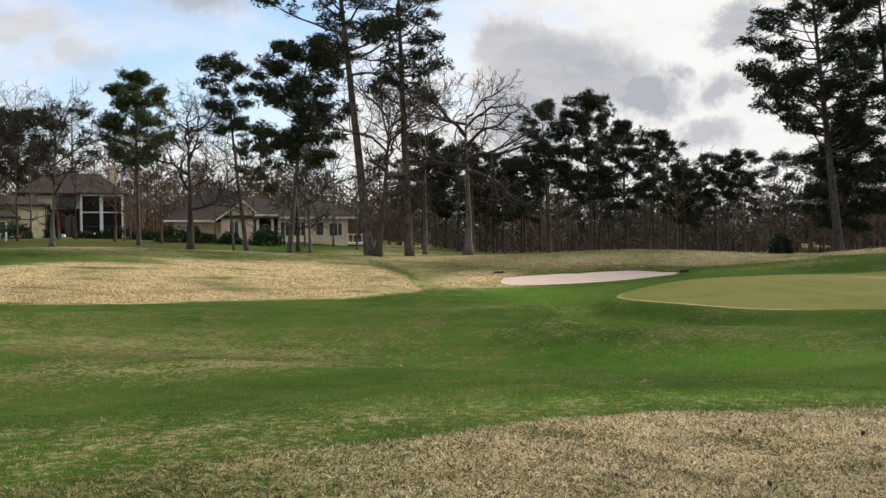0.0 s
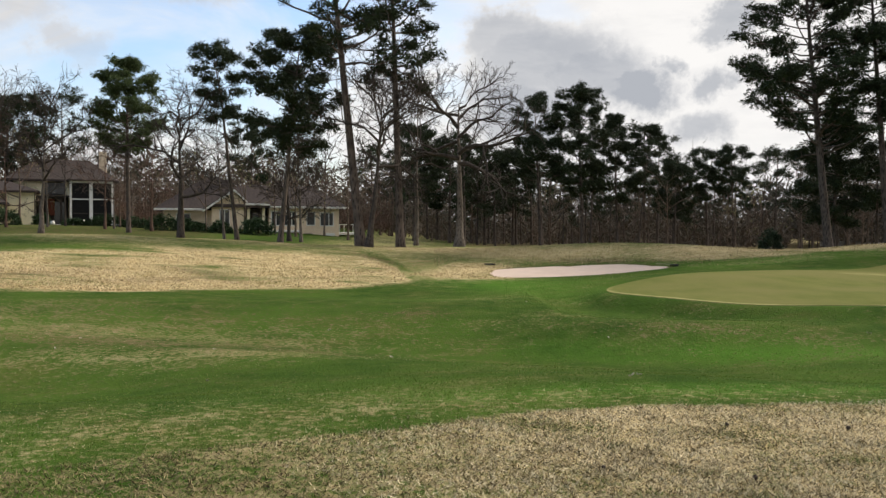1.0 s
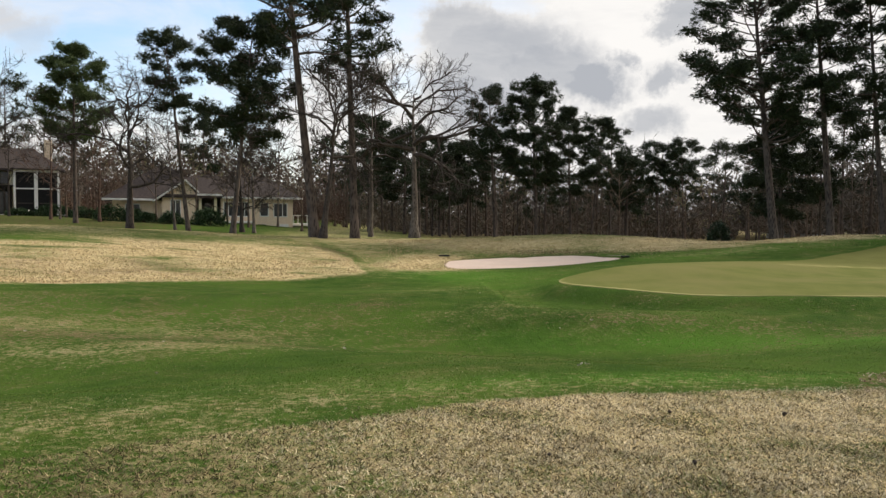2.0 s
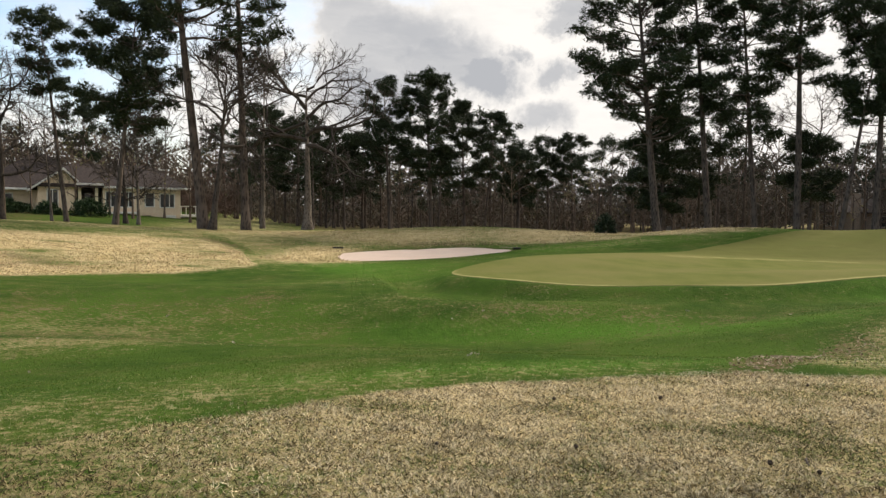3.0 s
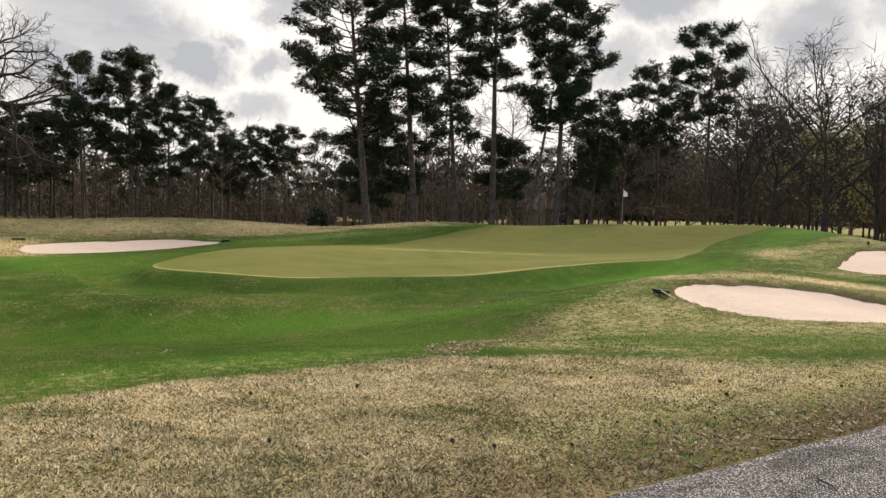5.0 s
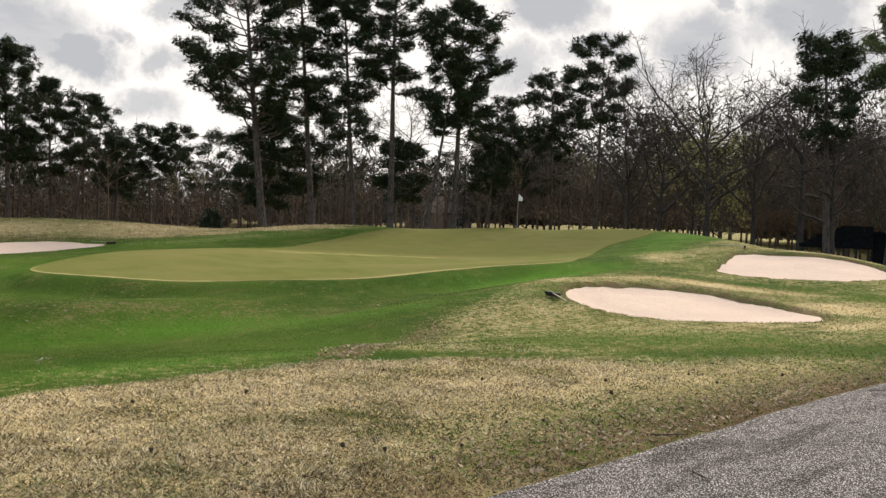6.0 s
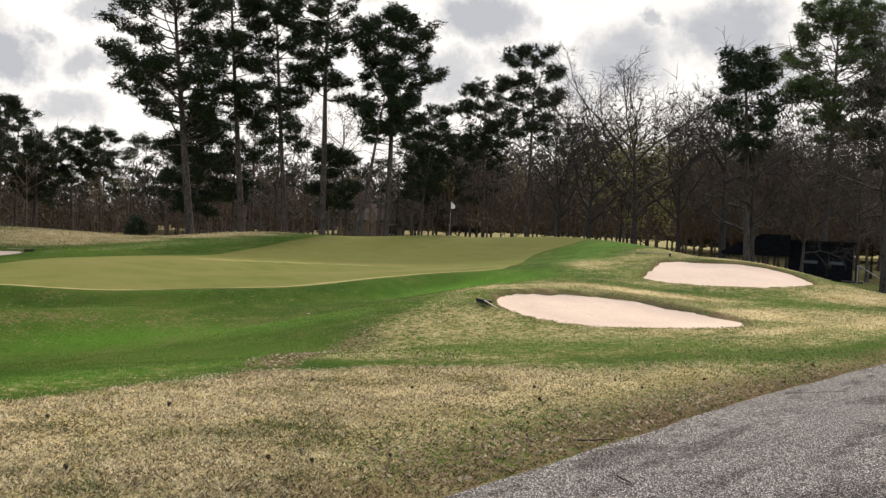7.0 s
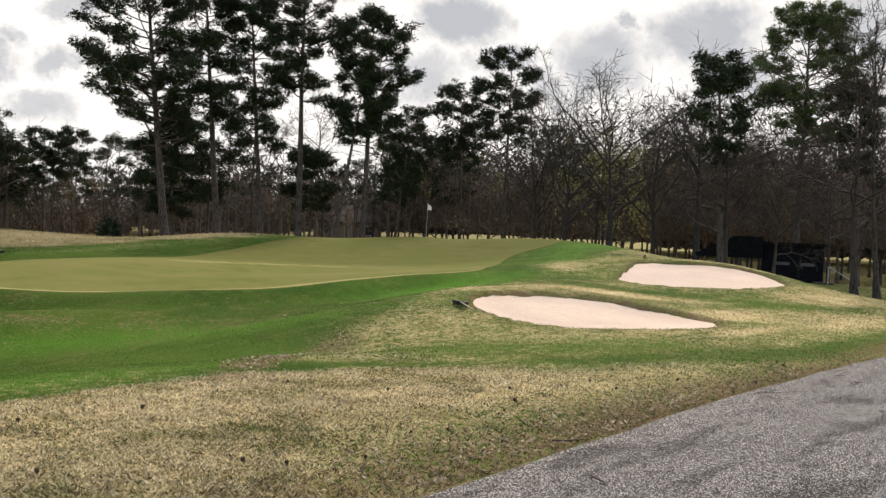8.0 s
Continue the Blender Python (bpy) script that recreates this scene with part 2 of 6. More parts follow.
TWIG_BROWN = material("brown twigs", bark((0.068, 0.050, 0.038), (0.158, 0.116, 0.086), 8), 0.95, specular=0.1)
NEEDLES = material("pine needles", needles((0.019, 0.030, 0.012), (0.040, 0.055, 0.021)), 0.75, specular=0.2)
# paler copy of the needles: sunlight on the crown is put into the colour
NEEDLES_LIT = material("pine needles with sunlight in colour", needles((0.050, 0.071, 0.026), (0.094, 0.110, 0.044)), 0.75, specular=0.2)
TWIG_RED = material("reddish twigs", bark((0.065, 0.041, 0.032), (0.135, 0.085, 0.064), 8), 0.95, specular=0.1)
FAR_LEAVES = material("far woods", needles((0.080, 0.074, 0.052), (0.155, 0.130, 0.098)), 0.9, specular=0.1)
LEAVES = material("evergreen leaves", needles((0.016, 0.030, 0.012), (0.035, 0.055, 0.022)), 0.6, specular=0.3)
BUD_LEAVES = material("young leaves", needles((0.17, 0.165, 0.065), (0.25, 0.23, 0.10)), 0.8, specular=0.2)
DRY_BLADES = material("dormant grass blades", blades((0.105, 0.080, 0.036), (0.90, 0.765, 0.50), (0.13, 0.18, 0.04)), 0.85, specular=0.15)
PALE_BLADES = material("pale dry grass blades", blades((0.34, 0.27, 0.14), (1.0, 0.87, 0.60), (0.17, 0.20, 0.06)), 0.85, specular=0.15)
THATCH_BLADES = material("brown matted grass", blades((0.075, 0.060, 0.028), (0.40, 0.325, 0.17), (0.11, 0.15, 0.035)), 0.85, specular=0.15)
HILL_BLADES = material("sunbleached grass", blades((0.28, 0.205, 0.10), (0.86, 0.66, 0.39), (0.20, 0.19, 0.055)), 0.85, specular=0.15)
GREEN_BLADES = material("green grass blades", blades((0.054, 0.106, 0.013), (0.118, 0.182, 0.030), (0.36, 0.31, 0.14)), 0.8, specular=0.2)
see_through(BUD_LEAVES, (0.30, 0.29, 0.12), 0.4)
see_through(NEEDLES_LIT, (0.085, 0.13, 0.045), 0.25)
see_through(GREEN_BLADES, (0.13, 0.21, 0.03), 0.2)
# ---- mesh helpers ----
def mesh_of(name, verts, faces, mats, index=None, smooth=False):
    """A mesh from numpy arrays: faces all of one size."""
    me = bpy.data.meshes.new(name)
    verts, faces = np.asarray(verts, float), np.asarray(faces, np.int32)
    k = faces.shape[1]
    me.vertices.add(len(verts))
    me.vertices.foreach_set("co", verts.ravel())
    me.loops.add(faces.size)
    me.loops.foreach_set("vertex_index", faces.ravel())
    me.polygons.add(len(faces))
    me.polygons.foreach_set("loop_start", np.arange(0, faces.size, k, dtype=np.int32))
    me.polygons.foreach_set("loop_total", np.full(len(faces), k, np.int32))
    if index is not None:
        me.polygons.foreach_set("material_index", np.asarray(index, np.int32))
    me.polygons.foreach_set("use_smooth", np.full(len(faces), smooth))
    for m in mats if isinstance(mats, (list, tuple)) else [mats]:
        me.materials.append(m)
    me.update(calc_edges=True)
    return me


def child(name, me, parent, label=""):
    ob = new(name, me)
    ob.parent = parent
    return tagged(ob, label)


def part(name, bm, mat, parent, label=""):
    """One bmesh as one mesh object under a thing or a part."""
    me = bpy.data.meshes.new(name)
    bm.normal_update()
    bm.to_mesh(me)
    bm.free()
    me.materials.append(mat)
    return child(name, me, parent, label)


def smoothstep(a, b, v):
    t = np.clip((v - a) / (b - a), 0, 1)
    return t * t * (3 - 2 * t)


def ripple(x, y, scale, seed):
    """A cheap smooth wander in the plane, about -1 to 1."""
    r = np.random.RandomState(seed)
    out = 0
    for k in range(6):
        a, p, f = r.uniform(0, 2 * math.pi), r.uniform(0, 2 * math.pi), scale * r.uniform(0.5, 1.8)
        out = out + np.sin((x * math.cos(a) + y * math.sin(a)) * f + p)
    return out / 3.2


def spline(points, n):
    """A smooth closed curve through the given points, n steps to each."""
    p = np.array(points, float)
    a, b, c, d = np.roll(p, 1, 0), p, np.roll(p, -1, 0), np.roll(p, -2, 0)
    out = []
    for k in range(n):
        t = k / n
        out.append(0.5 * (2 * b + (c - a) * t + (2 * a - 5 * b + 4 * c - d) * t * t + (3 * b - a - 3 * c + d) * t ** 3))
    return np.stack(out, 1).reshape(-1, 2)


def inside(poly, x, y):
    """Signed distance to a closed curve in the plane, positive inside."""
    x, y = np.asarray(x, float), np.asarray(y, float)
    best, odd = np.full(x.shape, 1e9), np.zeros(x.shape, bool)
    for (ax, ay), (bx, by) in zip(poly, np.roll(poly, -1, 0)):
        ex, ey = bx - ax, by - ay
        t = np.clip(((x - ax) * ex + (y - ay) * ey) / max(ex * ex + ey * ey, 1e-9), 0, 1)
        best = np.minimum(best, (x - ax - t * ex) ** 2 + (y - ay - t * ey) ** 2)
        if ay != by:
            odd ^= ((ay > y) != (by > y)) & (x < ex * (y - ay) / ey + ax)
    return np.where(odd, 1, -1) * np.sqrt(best)


# ---- the lie of the land: smooth hills and swales (x, y, two radii, turn, height) ----
UPPER_HILLS = [
    (4.36, 15.65, 13.12, 3.21, -0.097, -1.187),
    (-7.58, 11.24, 6.94, 2.80, -0.147, -0.880),
    (7.35, 10.77, 6.34, 2.53, -0.203, -0.709),
    (10.17, 27.08, 8.17, 3.99, 0.171, 0.466),
    (31.59, 32.39, 9.29, 6.11, 0.009, 0.986),
    (33.26, 21.60, 11.36, 5.20, -0.184, 1.465),
    (26.80, 14.02, 3.73, 6.88, -0.570, 1.033),
    (16.81, 14.36, 11.51, 3.54, 0.277, 0.719),
    (-20.37, 40.49, 12.40, 11.14, 0.254, 0.659),
    (11.38, 45.05, 6.69, 4.14, -0.376, 0.558),
    (2.76, 33.75, 12.41, 7.72, -0.325, -0.495),
]
LOWER_HILLS = [
    (-2.17, 24.27, 11.90, 4.90, -0.043, -0.614),
    (24.10, 39.68, 8.76, 4.34, 0.433, 0.642),
    (45.65, 19.27, 27.55, 6.25, -0.237, -1.136),
    (-37.06, 73.16, 15.19, 48.25, -0.417, 0.491),
    (7.31, 16.47, 4.94, 1.77, -0.189, 0.808),
    (29.66, 25.32, 4.09, 5.21, -0.202, 0.706),
    (12.43, 44.30, 4.71, 4.01, 0.004, -0.053),
    (27.74, 15.08, 5.05, 2.06, 0.329, -0.254),
    (20.18, 25.95, 5.99, 4.01, -0.003, 0.033),
    (-15.56, 44.15, 14.51, 5.38, 0.217, 0.228),
    (13.29, 18.49, 5.21, 2.91, 0.059, 0.138),
    (14.2, 42.6, 5.0, 3.0, -0.15, 0.08),
    (18.4, 42.2, 3.0, 5.0, 0.0, -0.057),
    (37.0, 8.0, 9.0, 3.2, 0.0, -0.55),
]
HILLS = UPPER_HILLS + LOWER_HILLS

# outlines in the plan
GREEN = spline([(5.4, 24.5), (5.4, 21.9), (7.0, 19.4), (9.2, 17.6), (11.0, 17.3), (13.8, 17.4), (15.2, 17.4), (16.5, 17.3), (18.2, 16.4), (19.9, 17.3), (22.6, 19.2),
                (25.2, 20.7), (28.2, 20.9), (31.5, 23.0), (34.0, 29.0), (32.5, 35.5), (28.0, 37.0), (23.4, 34.7), (19.0, 32.2), (15.9, 30.2), (12.0, 29.6), (8.4, 27.4)], 10)
BUNKERS = [
    spline([(2.5, 34.9), (3.6, 36.4), (6.0, 37.1), (8.6, 37.0), (10.3, 35.2), (8.8, 34.0), (6.8, 32.9), (4.6, 31.5), (2.6, 31.6)], 10),
    spline([(12.7, 10.9), (13.2, 11.8), (14.3, 12.5), (15.8, 11.9), (16.9, 10.7), (17.0, 9.4), (16.7, 8.2), (15.7, 7.2), (14.6, 7.0), (13.5, 7.9), (12.8, 9.4)], 10),
    spline([(21.0, 12.9), (22.6, 13.8), (24.4, 14.4), (25.2, 12.9), (25.6, 11.4), (24.9, 10.1), (23.9, 9.2), (22.6, 9.3), (21.5, 10.4)], 10),
]
EDGE_X = np.array([-30, -12, -6, -2.8, -1.9, -0.8, 0.1, 1.0, 2.2, 4.6, 6.0, 7.7, 10.4, 13.0, 30])
EDGE_Y = np.array([-12, 0.0, 3.3, 5.0, 5.5, 6.0, 6.5, 6.85, 6.95, 7.3, 6.75, 5.6, 4.85, 4.1, 3.9])
LOW_X = np.array([-60, -30, -11.7, -9.2, -6.7, -5.2, -3.5, -1.7, -0.5, 3, 60])
LOW_Y = np.array([5, 14, 21.1, 22.4, 24.8, 25.9, 26.6, 28.1, 29.1, 31.2, 70])
BACK_X = np.array([-60, -18, -14, -8.3, -3.9, -1.6, -0.6, 60])
BACK_Y = np.array([20, 31.5, 36.3, 41.6, 41.0, 35.4, 28, 20])
PATH_Y = (0.7, 3.62)
LEAFY_X = np.array([4.0, 4.7, 5.8, 8.5, 10.9, 15.2, 18.5, 23.0, 40.0])
LEAFY_Y = np.array([6.5, 7.4, 8.6, 11.0, 12.2, 14.8, 14.6, 16.5, 18.0])
DEPTHS = (0.05, 0.16, 0.12)


def land(x, y):
    shape = np.broadcast(x, y).shape
    x, y = np.broadcast_arrays(np.atleast_1d(np.asarray(x, float)), np.atleast_1d(np.asarray(y, float)))
    z = np.zeros(x.shape)
    for cx, cy, rx, ry, turn, h in HILLS:
        c, s = math.cos(turn), math.sin(turn)
        z = z + h * np.exp(-(((c * (x - cx) + s * (y - cy)) / rx) ** 2 + ((-s * (x - cx) + c * (y - cy)) / ry) ** 2))
    d = np.hypot(x, y)
    z = z - 0.85 * smoothstep(50, 72, d) * smoothstep(-8, 8, x)
    z = z - 1.3 * smoothstep(90, 112, d) * smoothstep(-12, 4, x) * smoothstep(0.80, 0.62, x / np.maximum(y, 1))
    z = z + 0.62 * smoothstep(54, 76, d) * smoothstep(-6, -20, x)
    near = (y < 26) & (x > 3) & (x < 21) & (y > 12)
    if near.any():
        out = -inside(GREEN, x[near], y[near])
        z[near] -= 0.36 * smoothstep(0.0, 1.1, out) * smoothstep(4.2, 1.2, out) * smoothstep(26, 21, y[near]) * smoothstep(20, 15, x[near])
    near_path = smoothstep(1.0, 0.0, np.maximum(PATH_Y[0] - y, y - PATH_Y[1]))
    z = z * (1 - near_path * smoothstep(26, 18, np.abs(x)))
    return (z + 0.018 * ripple(x, y, 0.9, 3) * smoothstep(6, 14, d)).reshape(shape)


def path_edge(x):
    return PATH_Y[1] + 0.03 - 0.42 * smoothstep(9.5, 2.0, x) + 0.02 * ripple(x, 0 * x, 3.0, 5)


def sheet_height(x, y):
    """The land with the bunkers dug out and the path's bed."""
    z = land(x, y)
    for b, deep in zip(BUNKERS, DEPTHS):
        lo, hi = b.min(0) - 1, b.max(0) + 1
        m = (x > lo[0]) & (x < hi[0]) & (y > lo[1]) & (y < hi[1])
        if m.any():
            s = inside(b, x[m], y[m])
            z[m] += -(deep + 0.18) * smoothstep(0.0, 0.3, s)
    bed = (y < path_edge(x) - 0.02) & (y > PATH_Y[0])
    return np.where(bed & (np.abs(x) < 60), z - 0.05, z)


def blob(x, y, cx, cy, rx, ry, deg):
    c, s = math.cos(radians(deg)), math.sin(radians(deg))
    return np.exp(-(((c * (x - cx) + s * (y - cy)) / rx) ** 2 + ((-s * (x - cx) + c * (y - cy)) / ry) ** 2))


def dryness(x, y):
    wob = 0.10 * ripple(x, y, 2.6, 11)
    rough_side = np.interp(x, EDGE_X, EDGE_Y) + wob - y
    soft = 0.10 + 0.45 * smoothstep(4.2, 7.5, x)
    # lower beside the path, so that the soft shade there goes into the colour
    dry = (0.88 - 0.46 * smoothstep(2.0, -2.5, x) + 0.08 * ripple(x, y, 1.3, 31)) * smoothstep(-soft, soft, rough_side) - (0.26 + 0.22 * smoothstep(2, 7, x)) * smoothstep(2.5, 0.1, y - PATH_Y[1])
    hill = smoothstep(-0.9, 0.7, y - np.interp(x, LOW_X, LOW_Y) - 0.35 * ripple(x, y, 0.9, 8)) * smoothstep(2.2, -2.2, y - np.interp(x, BACK_X, BACK_Y) - 1.2 * ripple(x, y, 0.5, 9))
    worn = smoothstep(0.1, 0.9, ripple(x, 1.8 * y, 0.7, 14)) * 0.36 + smoothstep(0.2, 0.9, ripple(x, 1.6 * y, 2.2, 15)) * 0.34
    worn = worn + 0.5 * blob(x, y, -16.5, 34.5, 5.0, 2.0, 30) + 0.2 * blob(x, y, -8.1, 28.3, 4.6, 1.2, -38) + 0.35 * blob(x, y, -14.2, 31.5, 3.0, 1.2, 40) + 0.2 * blob(x, y, -9.0, 40.0, 5.0, 1.4, 12)
    dry = np.maximum(dry, (0.98 - worn) * hill)
    # mixed turf round the bunkers, east of the leafy line
    mixed = smoothstep(0.4, -0.6, y - np.interp(x, LEAFY_X, LEAFY_Y) - 0.25 * ripple(x, y, 1.5, 16)) * smoothstep(0.2, 1.0, y - np.interp(x, EDGE_X, EDGE_Y)) * smoothstep(4.5, 6.5, x)
    dry = np.maximum(dry, (0.33 + 0.12 * smoothstep(9.5, 7.5, y) + 0.2 * ripple(x, y, 0.8, 17)) * mixed * (1 - 0.9 * blob(x, y, 19.4, 10.2, 0.9, 5.0, 20)))
    # beyond the hill: thin, half-dry lawn
    dry = np.maximum(dry, 0.42 * smoothstep(0, 4, y - np.interp(x, BACK_X, BACK_Y)) * smoothstep(6, -2, x) * smoothstep(30, 34, y) * smoothstep(-13, -5, x))
    # half-dry strip between rough and fairway, flecked
    strip = y - np.interp(x, EDGE_X, EDGE_Y)
    dry = np.maximum(dry, 0.19 * smoothstep(0.3, 1.3, strip) * smoothstep(3.2, 1.9, strip) * smoothstep(3.5, -2.0, x) + 0.22 * smoothstep(0, 0.2, strip) * smoothstep(1.6, 0.5, strip) * smoothstep(6, 3, x))
    for cx, cy, rx, ry, deg, v in ((16.5, 35.2, 7.0, 1.6, 5, 0.25), (15.0, 41.0, 6.0, 2.6, -8, 0.92), (21.2, 38.4, 4.2, 1.1, 6, 0.95), (1.4, 34.6, 2.0, 5.0, -16, 0.95), (0.9, 31.6, 2.0, 2.6, 40, 0.95), (-19, 42, 10, 4.5, -20, 0.52), (-10, 45, 8, 4.0, -8, 0.52), (-24, 54, 12, 6, -20, 0.4), (1.8, 36.6, 1.4, 2.4, 0, 0.8), (6.5, 42.0, 7.5, 4.0, -10, 0.74), (12.8, 38.6, 3.2, 1.6, -20, 0.85), (15.5, 37.6, 4.5, 0.9, 0, 0.85), (20.0, 37.4, 4.5, 0.9, -8, 0.85), (21, 41.5, 6, 2.5, 10, 0.8),
                                   (0.0, 45.5, 9, 4.5, 0, 0.66), (5.4, 5.9, 2.6, 0.7, -8, 0.98), (17.9, 11.2, 3.0, 0.7, -62, 0.85), (17.3, 7.6, 1.6, 1.6, 0, 0.85), (18.2, 5.6, 3.4, 0.9, 0, 0.7), (12.2, 8.6, 0.9, 3.2, -25, 0.42), (15.0, 6.2, 2.6, 0.6, -5, 0.72),
                                   (22.5, 7.5, 2.2, 1.5, -30, 0.78), (26.4, 12.0, 1.1, 3.6, 12, 0.7), (21.9, 15.6, 1.1, 1.8, -40, 0.62), (8.6, 10.0, 2.2, 0.8, 45, 0.44), (11.0, 10.9, 1.6, 1.3, 35, 0.4), (14.0, 13.4, 2.6, 0.6, 28, 0.42),
                                   (-6, 16, 5.5, 2.0, 8, 0.33), (-4.2, 13.6, 3.8, 1.2, 5, 0.36), (-11, 17, 4, 2.5, 20, 0.32), (6.4, 15.9, 4.5, 0.55, -25, 0.2), (3.2, 18.6, 3.0, 0.7, 15, 0.2), (-12, 12, 6, 2, 20, 0.3), (2.0, 22.5, 2.0, 1.2, 20, 0.16)):
        dry = np.maximum(dry, v * blob(x, y, cx, cy, rx, ry, deg))
    d = np.hypot(x, y)
    # the pale worn track before the houses
    dry = np.maximum(dry, 0.9 * np.exp(-((y - 41.5 + 0.35 * x + 0.2 * ripple(x, y, 0.5, 23)) / 0.8) ** 2) * smoothstep(-10, -15, x))
    dry = np.maximum(dry, 0.5 * smoothstep(50, 64, d) * smoothstep(0, 16, x))
    return np.clip(dry, 0, 1)


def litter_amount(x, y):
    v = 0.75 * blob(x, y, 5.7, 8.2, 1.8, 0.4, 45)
    # the long blobs at y 3.6 to 3.95 also darken the path side as shade
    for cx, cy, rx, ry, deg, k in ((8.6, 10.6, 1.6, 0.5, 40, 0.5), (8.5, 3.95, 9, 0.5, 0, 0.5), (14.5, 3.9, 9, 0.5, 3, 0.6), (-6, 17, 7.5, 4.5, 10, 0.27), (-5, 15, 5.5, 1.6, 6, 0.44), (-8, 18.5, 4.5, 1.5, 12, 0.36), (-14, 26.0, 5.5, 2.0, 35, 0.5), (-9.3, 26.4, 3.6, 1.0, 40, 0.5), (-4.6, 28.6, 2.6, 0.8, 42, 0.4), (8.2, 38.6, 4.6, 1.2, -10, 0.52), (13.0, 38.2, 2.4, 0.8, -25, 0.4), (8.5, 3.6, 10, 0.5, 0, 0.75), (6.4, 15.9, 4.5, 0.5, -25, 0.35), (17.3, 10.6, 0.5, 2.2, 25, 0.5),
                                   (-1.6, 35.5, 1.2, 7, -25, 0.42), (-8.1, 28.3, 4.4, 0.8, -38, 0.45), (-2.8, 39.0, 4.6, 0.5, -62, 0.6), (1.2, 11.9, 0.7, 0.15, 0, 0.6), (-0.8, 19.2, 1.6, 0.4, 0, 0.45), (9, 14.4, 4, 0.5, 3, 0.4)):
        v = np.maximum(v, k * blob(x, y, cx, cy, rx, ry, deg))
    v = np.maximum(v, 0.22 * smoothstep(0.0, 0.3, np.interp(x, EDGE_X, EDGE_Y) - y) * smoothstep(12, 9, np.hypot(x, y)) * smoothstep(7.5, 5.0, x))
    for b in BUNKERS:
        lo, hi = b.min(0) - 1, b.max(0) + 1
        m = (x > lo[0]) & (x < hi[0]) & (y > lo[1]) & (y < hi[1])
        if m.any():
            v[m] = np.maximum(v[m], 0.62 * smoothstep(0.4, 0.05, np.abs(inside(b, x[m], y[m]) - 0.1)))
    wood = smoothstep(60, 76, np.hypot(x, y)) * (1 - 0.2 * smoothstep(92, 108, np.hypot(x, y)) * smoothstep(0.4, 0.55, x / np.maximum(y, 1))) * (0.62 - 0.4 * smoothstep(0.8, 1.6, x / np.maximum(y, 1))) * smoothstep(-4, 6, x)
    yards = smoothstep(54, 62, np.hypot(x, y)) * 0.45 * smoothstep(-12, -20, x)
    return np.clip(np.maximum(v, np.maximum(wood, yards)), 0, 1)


def lushness(x, y):
    v = 0 * x
    for cx, cy, rx, ry, deg, k in ((16.6, 15.7, 2.8, 0.9, -15, 0.9), (16.0, 35.2, 7.5, 1.5, 5, 0.4), (6.5, 14.6, 4.5, 0.7, -22, 0.6), (27.5, 18.6, 3.5, 1.6, 10, 0.6), (2.6, 27.0, 2.0, 4.0, 20, 0.6), (24.0, 17.2, 2.5, 1.0, 25, 0.5), (3.0, 7.9, 3.5, 0.5, 4, 0.5)):
        v = np.maximum(v, k * blob(x, y, cx, cy, rx, ry, deg))
    return v


def polar_sheet():
    az = np.concatenate([np.arange(-40, 84, 0.36), np.arange(84, 320, 4.0)])
    d = [0.0]
    step = 0.25
    while d[-1] < 900:
        d.append(d[-1] + step)
        step = (0.15 if d[-1] < 14 else 0.25) if d[-1] < 40 else 0.03 * d[-1]
    d[0] = 0.004
    d = np.array(d)
    A, D = np.meshgrid(np.radians(az), d)
    x, y = (D * np.sin(A)).ravel() - 0.3, (D * np.cos(A)).ravel() - 0.4
    z = sheet_height(x, y)
    n, m = len(az), len(d)
    i, j = np.meshgrid(np.arange(n), np.arange(m - 1))
    i, j = i.ravel(), j.ravel()
    k = (i + 1) % n
    quads = np.stack([j * n + i, j * n + k, (j + 1) * n + k, (j + 1) * n + i], 1)
    quads = quads[:, ::-1]
    me = mesh_of("ground", np.stack([x, y, z], 1), quads, TURF, smooth=True)
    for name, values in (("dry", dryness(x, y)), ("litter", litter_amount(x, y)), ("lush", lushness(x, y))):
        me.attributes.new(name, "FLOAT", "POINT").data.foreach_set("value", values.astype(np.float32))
    return me


ground = tagged(new("ground", polar_sheet()), "rolling golf course turf, green and dormant tan grass", "ground", kind="structure")


def fill(name, outline, step, height, mat, skirt=0.12):
    """A sheet that fills an outline of the plan, with a skirt that goes into the ground."""
    from mathutils.geometry import delaunay_2d_cdt
    lo, hi = outline.min(0), outline.max(0)
    gx, gy = np.meshgrid(np.arange(lo[0], hi[0], step), np.arange(lo[1], hi[1], step))
    r = np.random.RandomState(4)
    gx, gy = gx.ravel() + r.uniform(-0.2, 0.2, gx.size) * step, gy.ravel() + r.uniform(-0.2, 0.2, gy.size) * step
    keep = inside(outline, gx, gy) > step * 0.5
    pts = np.concatenate([outline, np.stack([gx[keep], gy[keep]], 1)])
    n = len(outline)
    co, _, tris, *_ = delaunay_2d_cdt([Vector(p) for p in pts], [], [list(range(n))], 1, 1e-5)
    co = np.array([tuple(c) for c in co])
    z = height(co[:, 0], co[:, 1])
    verts = np.column_stack([co, z])
    rim = np.column_stack([outline, height(outline[:, 0], outline[:, 1])])
    low = rim.copy()
    low[:, 2] -= skirt
    base = len(verts)
    verts = np.concatenate([verts, rim, low])
    a = np.arange(n)
    b = (a + 1) % n
    side = np.concatenate([np.stack([base + a, base + n + a, base + n + b], 1), np.stack([base + a, base + n + b, base + b], 1)])
    tris = np.array([list(t) for t in tris], np.int32)
    return mesh_of(name, verts, np.concatenate([tris, side]), mat, smooth=True), verts


